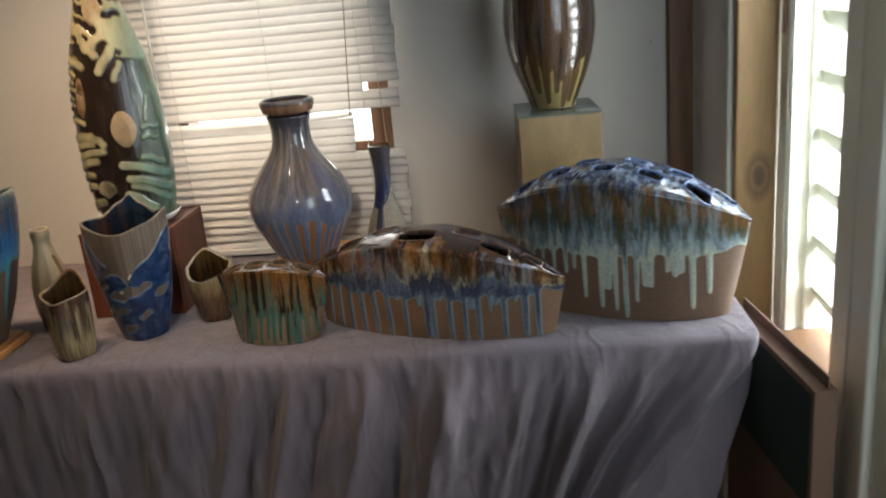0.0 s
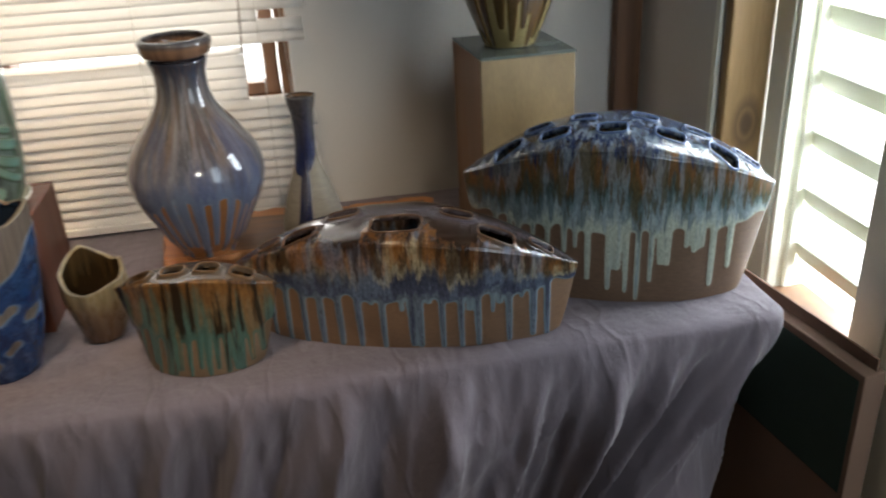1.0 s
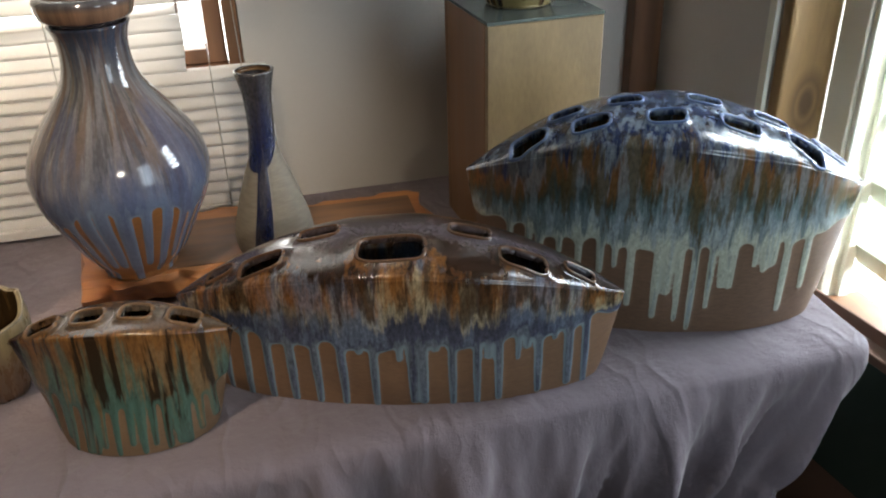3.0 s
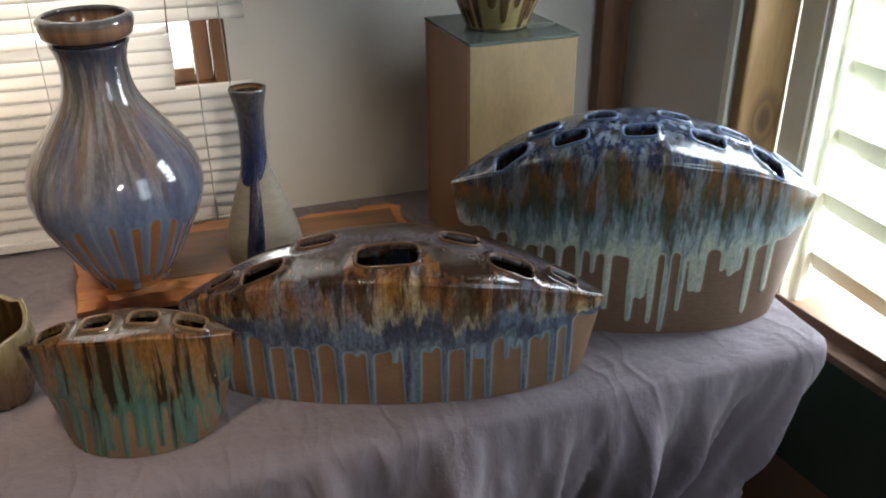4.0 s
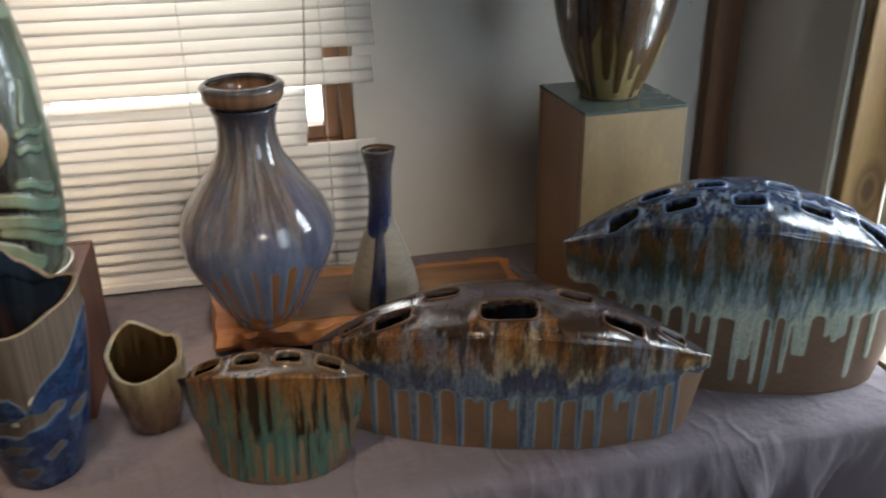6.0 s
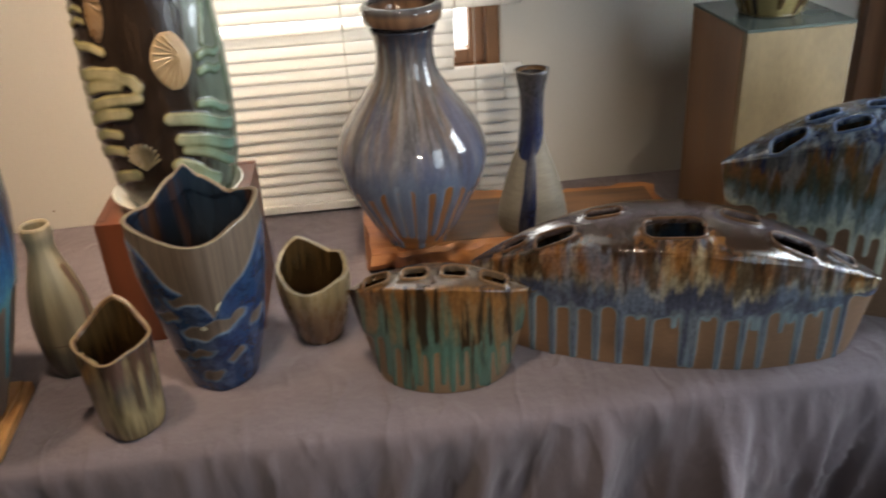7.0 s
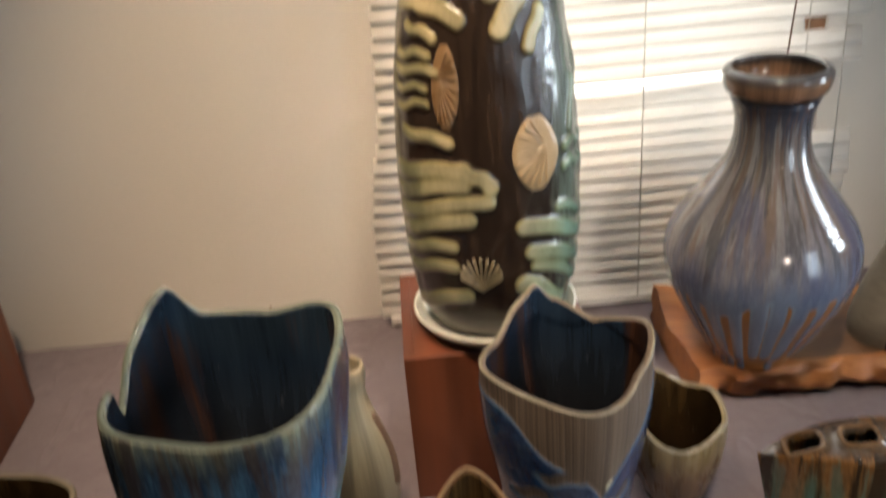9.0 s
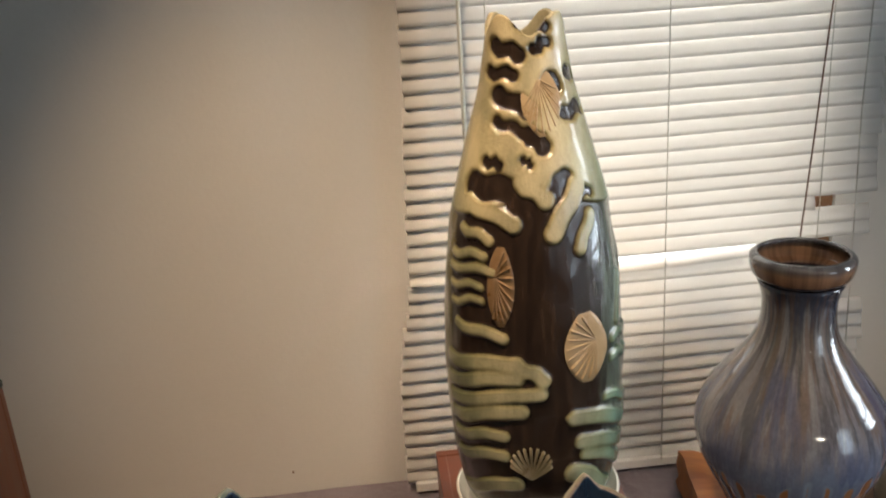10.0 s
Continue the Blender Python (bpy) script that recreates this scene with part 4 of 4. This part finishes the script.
def carved(deg, z, top):
    """Blue below a line that dips to a V at the front, with bare leaf shapes left free."""
    away = np.abs((deg - FRONT + 180) % 360 - 180)
    d = (0.128 + 0.10 * np.clip(away / 85, 0, 1.15) ** 0.75 + 0.006 * np.sin(away / 9.0)) - z
    for a, h, la, lh in ((256, 0.158, 19, 0.007), (274, 0.110, 30, 0.012), (307, 0.118, 13, 0.008), (256, 0.070, 17, 0.006), (264, 0.030, 16, 0.009), (303, 0.058, 12, 0.007), (226, 0.125, 17, 0.007), (222, 0.06, 15, 0.008), (342, 0.10, 14, 0.009)):
        q = np.hypot(((deg - a + 180) % 360 - 180) / la, (z - h - 0.005 * np.sin((deg - a) / 14) - 0.002 * np.sin(deg / 4)) / lh)
        d = np.minimum(d, (q - 1) * lh)
    return d, np.clip(z / 0.25, 0, 1)


cupob, cf, ch = cup("tall_cup", pose(-0.528, 1.915, TOP), "tall cobalt blue cup with carved bands and peaked rim", ((0, 0.043), (0.08, 0.048), (0.35, 0.062), (0.7, 0.073), (0.92, 0.074), (1, 0.072)), ((8, 0.262), (60, 0.244), (90, 0.262), (102, 0.280), (116, 0.268), (150, 0.246), (195, 0.250), (240, 0.240), (285, 0.236), (330, 0.246)), G_CUPIN, G_CUP, 3.2, -35, field=carved)
RIMG = plain("pale_rim_glaze", (0.10, 0.08, 0.055), (0.30, 0.27, 0.20), 60, 0.2, 0.1)
BAREC = plain("bare_brown_clay", (0.13, 0.08, 0.055), (0.18, 0.12, 0.08), 60, 0.55, 0.2)
CREAMG = plain("cream_glaze", (0.46, 0.42, 0.30), (0.60, 0.56, 0.42), 40, 0.18, 0.15)


def rim_bead(ob, f, material, width=0.006):
    bm = bmesh.new()
    rings = []
    for i in range(120):
        p = f(i / 120, 1.0)
        o = Vector((p.x, p.y, 0)).normalized()
        p = p - o * (width * 0.42)
        rings.append([bm.verts.new(p + o * (math.cos(t) * width * 0.62) + Vector((0, 0, math.sin(t) * width * 0.45))) for t in [2 * math.pi * c / 8 for c in range(8)]])
    for i in range(120):
        a, b = rings[i], rings[(i + 1) % 120]
        for c in range(8):
            bm.faces.new((a[c], a[(c + 1) % 8], b[(c + 1) % 8], b[c]))
    part("rim", bm, material, ob, "pale worn glaze rim")


rim_bead(cupob, cf, RIMG, 0.0026)
# carved bands: (angle, height) paths as shares
for path, w, m_ in (
    (((0.63, 0.44), (0.645, 0.42)), 0.018, CREAMG),
    (((0.81, 0.64), (0.815, 0.58)), 0.020, CREAMG),
    (((0.80, 0.33), (0.81, 0.28)), 0.020, CREAMG),
    (((0.748, 0.50), (0.752, 0.47)), 0.012, CREAMG),
    (((0.752, 0.36), (0.756, 0.33)), 0.011, CREAMG),
):
    part("carved_band", strip(cf, list(path), w, 0.0013, taper=0.8, steps=14), m_, cupob)

G_FC = glaze("brown_cream_streaked_glaze", 0.2, ((0, (0.24, 0.17, 0.08)), (0.2, (0.27, 0.21, 0.11)), (0.42, (0.09, 0.075, 0.06)), (0.55, (0.09, 0.05, 0.04)), (0.80, (0.06, 0.03, 0.018)), (1, (0.11, 0.055, 0.02))), 0.2, 75, 0.11, 0.35, 0.06, (0.3, 0.33, 0.35), accents=(((0.05, 0.025, 0.012), 0.3, 1.0, 0.8), ((0.34, 0.27, 0.14), 0.05, 0.6, 0.6)), round_=0.042)
c2, f2, h2 = cup("small_cup", pose(-0.633, 1.822, TOP), "small square cup, brown and cream streaked glaze", ((0, 0.035), (0.1, 0.039), (0.5, 0.041), (0.85, 0.041), (1, 0.038)), ((8, 0.134), (90, 0.166), (172, 0.132), (225, 0.126), (270, 0.122), (315, 0.128)), G_BROWNIN, G_FC, 3.4, 45)
rim_bead(c2, f2, plain("brown_rim_glaze", (0.12, 0.07, 0.035), (0.30, 0.22, 0.13), 60, 0.2, 0.1), 0.0034)
G_SC = glaze("olive_tan_glaze", 0.165, ((0, (0.10, 0.055, 0.03)), (0.35, (0.14, 0.085, 0.045)), (0.55, (0.22, 0.17, 0.09)), (0.8, (0.26, 0.22, 0.13)), (1, (0.33, 0.29, 0.19))), 0.10, 25, 0.24, 0.2, 0.05, round_=0.05)
c3, f3, h3 = cup("round_cup", pose(-0.396, 1.982, TOP), "small round tan cup with wavy pinched rim", ((0, 0.030), (0.1, 0.036), (0.4, 0.047), (0.65, 0.0505), (0.85, 0.048), (1, 0.045)), ((15, 0.126), (60, 0.114), (118, 0.144), (172, 0.116), (265, 0.096), (325, 0.108)), G_BROWNIN, G_SC, 2.5, 20)
rim_bead(c3, f3, RIMG, 0.003)
G_BC = run_glaze("sea_blue_dripping_glaze", ((0.0, (0.085, 0.26, 0.30)), (0.10, (0.045, 0.17, 0.27)), (0.3, (0.025, 0.10, 0.22)), (0.55, (0.03, 0.08, 0.155)), (0.8, (0.045, 0.075, 0.11)), (0.95, (0.12, 0.15, 0.14)), (1.0, (0.20, 0.22, 0.17))), (0.13, 0.085, 0.058), (0.095, 0.28, 0.31), 0.16, 45, (((0.07, 0.18, 0.30), 0.1, 0.7, 0.6, 50), ((0.015, 0.03, 0.07), 0.3, 1.0, 0.6, 60), ((0.09, 0.05, 0.02), 0.5, 1.0, 0.45, 70)), (1, 1, 0.06), 0.095, 0.12, 0.2)


def drips_round(level, radius, runs):
    """A field for cup(): drips at angles in degrees, down to heights, with half widths."""
    runs = [(radians(a + turn) * radius, low, hw) for a, low, hw in runs for turn in (-360, 0, 360)]

    def at(deg, z, top):
        low = level + 0.008 * np.sin(np.radians(deg * 3)) + 0.005 * np.sin(np.radians(deg * 8 + 40))
        return run_field(np.radians(deg) * radius, z, low, runs, 0.007), np.clip((z - low) / (top - low), 0, 1)
    return at


board = thing("wooden_board", pose(-0.855, 1.842, TOP, 0, 0, 1.5), "small orange pine board under the big cup", "board")
part("plank", span(-0.070, 0.070, -0.075, 0.075, 0, 0.016, 0.003), BOARDM, board, smooth=False)
part("upper_plank", span(-0.060, 0.062, -0.060, 0.066, 0.0162, 0.024, 0.002), BOARDM, board, smooth=False)
c4, f4, h4 = cup("large_cup", pose(-0.843, 1.842, TOP + 0.0245), "large flared blue cup, turquoise drips over brown clay", ((0, 0.047), (0.06, 0.051), (0.3, 0.072), (0.6, 0.088), (0.8, 0.092), (0.92, 0.090), (1, 0.086)), ((36, 0.306), (75, 0.292), (112, 0.294), (130, 0.332), (160, 0.304), (184, 0.262), (192, 0.292), (215, 0.294), (270, 0.284), (318, 0.296)), G_CUPIN, G_BC, 3.6, -8, 0.007, lean=0.075, field=drips_round(0.162, 0.085, [(a, low, random.uniform(0.0042, 0.0062)) for a, low in ((160, 0.08), (185, 0.05), (207, 0.10), (222, 0.04), (243, 0.012), (256, 0.115), (272, 0.012), (279, 0.07), (293, 0.035), (306, 0.02), (318, 0.05), (335, 0.03), (0, 0.05), (40, 0.06), (80, 0.04), (120, 0.07))]))
rim_bead(c4, f4, plain("grey_green_rim_glaze", (0.05, 0.075, 0.075), (0.22, 0.24, 0.19), 45, 0.12, 0.2), 0.0038)
# small bottle
G_SB = glaze("cream_ash_glaze", 0.24, ((0, (0.07, 0.075, 0.07)), (0.22, (0.15, 0.14, 0.11)), (0.28, (0.26, 0.23, 0.16)), (0.6, (0.36, 0.32, 0.22)), (0.85, (0.38, 0.34, 0.24)), (1, (0.20, 0.16, 0.10))), 0.08, 25, 0.3, 0.3, 0.1, round_=0.035)
sb = thing("small_bottle", pose(-0.742, 1.965, TOP), "small cream bottle vase with a short neck", "bottle")
f, a, b = lathe(((0, 0.028), (0.012, 0.033), (0.05, 0.039), (0.095, 0.0395), (0.14, 0.032), (0.172, 0.022), (0.195, 0.0175), (0.212, 0.0195), (0.226, 0.0180)), 48, 44, 1, 0.03)
bm, grid = skin(f, a, b)
bm.faces.new(grid[0][::-1])
thicken(part("body", bm, G_SB, sb), 0.003)
part("seam_line", strip(f, [(0.60, 0.26), (0.70, 0.262), (0.80, 0.26), (0.92, 0.265)], 0.0025, 0.0008, taper=1), BAREC, sb)
part("handle_ridge", strip(f, [(0.95, 0.75), (0.97, 0.55), (0.95, 0.35)], 0.010, 0.005, taper=0.8), BAREC, sb, "dark brown side ridge")

# boat-like open pot, partly seen
G_BOAT = run_glaze("blue_speckled_glaze", ((0.0, (0.17, 0.26, 0.33)), (0.25, (0.06, 0.09, 0.12)), (0.5, (0.04, 0.045, 0.045)), (0.8, (0.16, 0.18, 0.17)), (1.0, (0.24, 0.17, 0.09))), (0.14, 0.082, 0.045), (0.22, 0.34, 0.42), 0.3, 60, (((0.30, 0.36, 0.40), 0.1, 1.0, 0.5, 120), ((0.02, 0.016, 0.014), 0.2, 1.0, 0.6, 70)), (1, 1, 0.2), 0.12, 0.14, 0.3, 0.45)
random.seed(21)
c5, f5, h5 = cup("oval_bowl", pose(-1.140, 1.878, TOP, 0, 0, 12), "oval brown bowl with speckled blue drips", ((0, 0.085), (0.2, 0.105), (0.6, 0.125), (1, 0.130)), ((0, 0.142), (60, 0.138), (95, 0.150), (150, 0.140), (200, 0.135), (270, 0.118), (320, 0.128)), G_BROWNIN, G_BOAT, 2.0, 0, 0.006, 0.62, field=drips_round(0.068, 0.12, [(12 + 13.5 * k, random.uniform(0.008, 0.045), 0.0045) for k in range(27)]))
rim_bead(c5, f5, RIMG, 0.005)
# tiny bronze figurine, one plain mesh
bm = box(0.052, 0.042, 0.006, (0, 0, 0), 0.002)
for p, r, sz in (((0, 0, 0.016), 0.013, 0.8), ((0.003, 0, 0.034), 0.010, 1.4), ((0.003, 0, 0.053), 0.006, 1.1), ((-0.012, -0.006, 0.014), 0.007, 0.9), ((0.012, -0.008, 0.014), 0.007, 0.9)):
    bmesh.ops.create_icosphere(bm, subdivisions=2, radius=r, matrix=Matrix.Translation(p) @ Matrix.Diagonal((1, 1, sz, 1)))
fig = link("figurine", bm, BRONZE)
fig.matrix_world = pose(-1.0, 1.80, TOP, 0, 0, 35)
tagged(fig, "tiny dark bronze figurine on a flat base", "figurine")

# ---- tall vase on a dish ----
DISHM = plain("silvery_dish_glaze", (0.62, 0.63, 0.56), (0.80, 0.79, 0.72), 30, 0.10, 0.5, metal=0.35)
dish = thing("dish", pose(-0.577, 2.085, TOP + 0.1955), "shallow shiny silvery dish under the tall vase", "dish")
f, a, b = lathe(((0, 0.055), (0.002, 0.066), (0.006, 0.080), (0.012, 0.087), (0.020, 0.092)), 72, 12)
bm, grid = skin(f, a, b)
bm.faces.new(grid[0][::-1])
thicken(part("bowl", bm, DISHM, dish), 0.003)

G_TALL = mat("dark_brown_and_celadon_glaze", (0.05, 0.03, 0.02), 0.2)
n = Nodes(G_TALL)
coral = n.add("ShaderNodeAttribute")
coral.attribute_name = "edge"
sep = n.t.nodes.new("ShaderNodeSeparateXYZ")
n.t.links.new(n.coords(), sep.inputs[0])
grain = n.noise(n.coords((1, 1, 0.10)), 150, 5, 0.65)
wide = n.noise(n.coords((1, 1, 0.4)), 26, 5)
speck = n.noise(n.coords(), 320, 3, 0.7)
inside = n.math("MULTIPLY", n.math("ADD", coral.outputs["Fac"], n.math("MULTIPLY", n.math("SUBTRACT", speck, 0.5), 0.0016)), 100.0)
coat = n.ramp(n.math("ADD", inside, 0.5), ((0.47, (0, 0, 0)), (0.55, (1, 1, 1))))
thick = n.ramp(inside, ((0.03, (0.40, 0.35, 0.24)), (0.25, (0.85, 0.82, 0.72)), (0.6, (1.1, 1.08, 1.05))))
# coat tone by x and height: celadon right, darker low and outward
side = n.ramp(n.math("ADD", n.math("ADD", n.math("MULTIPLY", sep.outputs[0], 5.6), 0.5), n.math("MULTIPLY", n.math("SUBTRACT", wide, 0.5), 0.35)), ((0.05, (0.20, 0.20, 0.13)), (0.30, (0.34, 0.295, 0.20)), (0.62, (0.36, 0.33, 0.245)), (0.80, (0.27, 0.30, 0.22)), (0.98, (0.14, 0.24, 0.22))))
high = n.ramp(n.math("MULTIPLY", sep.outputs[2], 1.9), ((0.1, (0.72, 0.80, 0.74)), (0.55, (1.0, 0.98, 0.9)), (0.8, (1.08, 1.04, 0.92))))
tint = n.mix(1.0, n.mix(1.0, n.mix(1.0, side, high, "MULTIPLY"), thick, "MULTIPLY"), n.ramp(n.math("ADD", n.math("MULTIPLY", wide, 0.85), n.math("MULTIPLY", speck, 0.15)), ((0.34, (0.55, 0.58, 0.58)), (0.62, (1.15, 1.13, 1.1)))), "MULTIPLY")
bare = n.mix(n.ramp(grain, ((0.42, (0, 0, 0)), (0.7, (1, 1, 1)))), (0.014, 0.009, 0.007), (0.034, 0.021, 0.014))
# bare ground turns grey-green towards the right
right_green = n.ramp(n.math("ADD", n.math("MULTIPLY", sep.outputs[0], 9.0), n.math("MULTIPLY", grain, 0.5)), ((0.72, (0, 0, 0)), (0.95, (0.8, 0.8, 0.8))))
bare = n.mix(right_green, bare, (0.11, 0.15, 0.12))
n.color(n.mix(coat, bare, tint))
n.rough(n.math("ADD", n.math("MULTIPLY", speck, 0.2), 0.08))
n.bsdf.inputs["Coat Weight"].default_value = 0.4
n.bump(n.math("ADD", n.math("MULTIPLY", grain, 0.6), n.math("ADD", n.math("MULTIPLY", speck, 0.4), wide)), 0.35, 0.004)

tall = thing("tall_vase", pose(-0.575, 2.085, TOP + 0.1985), "tall oval vase, dark brown with cream coral glaze relief", "vase")
TP = ((0, 0.066), (0.02, 0.077), (0.053, 0.0855), (0.09, 0.0900), (0.124, 0.0922), (0.16, 0.0932), (0.193, 0.0928), (0.24, 0.0903), (0.289, 0.0862), (0.35, 0.0762), (0.408, 0.0603), (0.463, 0.0445), (0.50, 0.0375), (0.535, 0.034))


def tallsurf(u, v):
    a = 2 * math.pi * u
    crown = 0.010 * math.cos(4 * (a - math.pi / 4)) * smoothstep(0.93, 1.0, v)
    z = 0.523 * v
    r = curve(TP, z) * (1 + 0.012 * noise.noise(Vector((math.cos(a) * 4, math.sin(a) * 4, z * 30))))
    return Vector((r * math.cos(a), 0.86 * r * math.sin(a), z + crown))


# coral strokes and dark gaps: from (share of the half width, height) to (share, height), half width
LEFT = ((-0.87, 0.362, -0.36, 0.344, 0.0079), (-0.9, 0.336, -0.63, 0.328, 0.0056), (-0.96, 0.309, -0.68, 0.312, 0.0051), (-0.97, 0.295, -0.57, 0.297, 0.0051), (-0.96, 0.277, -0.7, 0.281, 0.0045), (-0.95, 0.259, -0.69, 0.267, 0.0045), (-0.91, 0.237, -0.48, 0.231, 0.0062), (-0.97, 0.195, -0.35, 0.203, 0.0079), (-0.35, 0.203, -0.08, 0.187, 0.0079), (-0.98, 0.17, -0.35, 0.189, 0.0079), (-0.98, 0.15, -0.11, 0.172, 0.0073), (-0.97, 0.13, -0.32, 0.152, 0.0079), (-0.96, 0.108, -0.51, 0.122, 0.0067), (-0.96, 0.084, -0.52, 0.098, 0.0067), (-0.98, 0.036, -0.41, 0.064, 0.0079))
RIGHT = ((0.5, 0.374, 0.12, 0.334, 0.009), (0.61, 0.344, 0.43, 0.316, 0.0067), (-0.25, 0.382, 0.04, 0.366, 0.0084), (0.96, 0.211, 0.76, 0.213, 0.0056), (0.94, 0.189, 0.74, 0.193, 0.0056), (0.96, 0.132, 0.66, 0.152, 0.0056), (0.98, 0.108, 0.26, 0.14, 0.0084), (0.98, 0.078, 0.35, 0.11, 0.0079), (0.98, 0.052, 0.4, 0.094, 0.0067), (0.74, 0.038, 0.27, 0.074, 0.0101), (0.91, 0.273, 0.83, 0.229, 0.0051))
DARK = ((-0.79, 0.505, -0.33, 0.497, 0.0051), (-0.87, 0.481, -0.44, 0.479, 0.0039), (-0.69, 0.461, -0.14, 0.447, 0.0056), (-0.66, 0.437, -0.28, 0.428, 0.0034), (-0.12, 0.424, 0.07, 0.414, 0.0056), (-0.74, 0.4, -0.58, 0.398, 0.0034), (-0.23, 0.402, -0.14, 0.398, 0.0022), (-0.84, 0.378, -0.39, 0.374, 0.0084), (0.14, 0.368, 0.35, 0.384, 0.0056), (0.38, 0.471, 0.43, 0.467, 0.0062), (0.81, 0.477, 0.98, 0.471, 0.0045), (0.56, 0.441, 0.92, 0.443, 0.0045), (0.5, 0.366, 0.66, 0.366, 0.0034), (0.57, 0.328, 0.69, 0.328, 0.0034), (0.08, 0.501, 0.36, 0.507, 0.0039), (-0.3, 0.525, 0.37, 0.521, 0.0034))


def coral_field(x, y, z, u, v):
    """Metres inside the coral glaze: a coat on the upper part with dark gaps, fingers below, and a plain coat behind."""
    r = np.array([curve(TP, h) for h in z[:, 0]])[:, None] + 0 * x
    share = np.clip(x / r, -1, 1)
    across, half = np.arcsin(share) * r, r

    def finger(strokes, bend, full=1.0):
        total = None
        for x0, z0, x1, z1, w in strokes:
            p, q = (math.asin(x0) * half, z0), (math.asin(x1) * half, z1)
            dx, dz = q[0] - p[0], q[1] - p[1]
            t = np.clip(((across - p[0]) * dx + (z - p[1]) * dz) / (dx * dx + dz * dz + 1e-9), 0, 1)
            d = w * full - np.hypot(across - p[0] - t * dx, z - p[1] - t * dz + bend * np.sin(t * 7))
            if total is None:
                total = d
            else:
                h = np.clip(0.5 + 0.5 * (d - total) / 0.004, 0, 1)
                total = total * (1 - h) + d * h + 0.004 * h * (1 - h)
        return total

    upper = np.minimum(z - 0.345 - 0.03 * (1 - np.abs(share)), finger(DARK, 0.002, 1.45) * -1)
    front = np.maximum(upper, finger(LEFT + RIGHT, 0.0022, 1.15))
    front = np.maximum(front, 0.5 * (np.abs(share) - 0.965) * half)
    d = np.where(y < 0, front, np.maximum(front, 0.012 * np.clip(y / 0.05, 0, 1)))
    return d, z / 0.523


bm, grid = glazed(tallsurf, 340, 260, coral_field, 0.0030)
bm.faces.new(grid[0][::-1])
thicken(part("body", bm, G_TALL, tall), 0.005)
SHELLM = plain("shell_clay", (0.20, 0.13, 0.065), (0.42, 0.31, 0.18), 50, 0.3, 0.3)
SHELLT = plain("rust_shell_clay", (0.10, 0.055, 0.025), (0.24, 0.15, 0.075), 50, 0.3, 0.3)
SHELLD = plain("dark_shell_clay", (0.10, 0.08, 0.045), (0.22, 0.18, 0.11), 50, 0.3, 0.3)


def on_tall(x, z):
    """u, v on the front of the vase for a share of its half width and a height."""
    return (0.75 + math.asin(max(-1.0, min(1.0, x))) / (2 * math.pi), z / 0.523)


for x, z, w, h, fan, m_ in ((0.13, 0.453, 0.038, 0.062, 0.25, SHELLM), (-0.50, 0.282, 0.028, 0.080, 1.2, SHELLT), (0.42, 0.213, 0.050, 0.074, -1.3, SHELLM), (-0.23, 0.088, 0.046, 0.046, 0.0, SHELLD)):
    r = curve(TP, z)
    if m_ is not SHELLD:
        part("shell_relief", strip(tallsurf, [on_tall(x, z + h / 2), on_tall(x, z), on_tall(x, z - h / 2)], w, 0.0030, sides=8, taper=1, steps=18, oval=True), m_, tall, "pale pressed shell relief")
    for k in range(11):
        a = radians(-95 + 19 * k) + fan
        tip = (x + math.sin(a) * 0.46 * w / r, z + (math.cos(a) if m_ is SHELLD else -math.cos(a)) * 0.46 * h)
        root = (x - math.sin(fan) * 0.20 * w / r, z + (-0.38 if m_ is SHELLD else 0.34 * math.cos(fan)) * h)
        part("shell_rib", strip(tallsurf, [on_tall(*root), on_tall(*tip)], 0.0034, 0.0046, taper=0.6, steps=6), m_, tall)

# ---- cardboard beside the table ----
boxm = pose(0.728, 1.818, 0, 0, 0, 7)
card = thing("cardboard_box", boxm, "flat brown cardboard box with green print", "box")
part("panel", span(-0.020, 0.020, -0.190, 0.190, 0, 0.698, 0.002), CARD, card, smooth=False)
part("green_print", span(-0.0216, -0.0204, -0.180, 0.15, 0.47, 0.685), CARDG, card, "dark green printed area", smooth=False)
part("flap", span(0.004, 0.0085, -0.185, 0.185, 0.699, 0.72, 0.001), CARD, card, smooth=False)
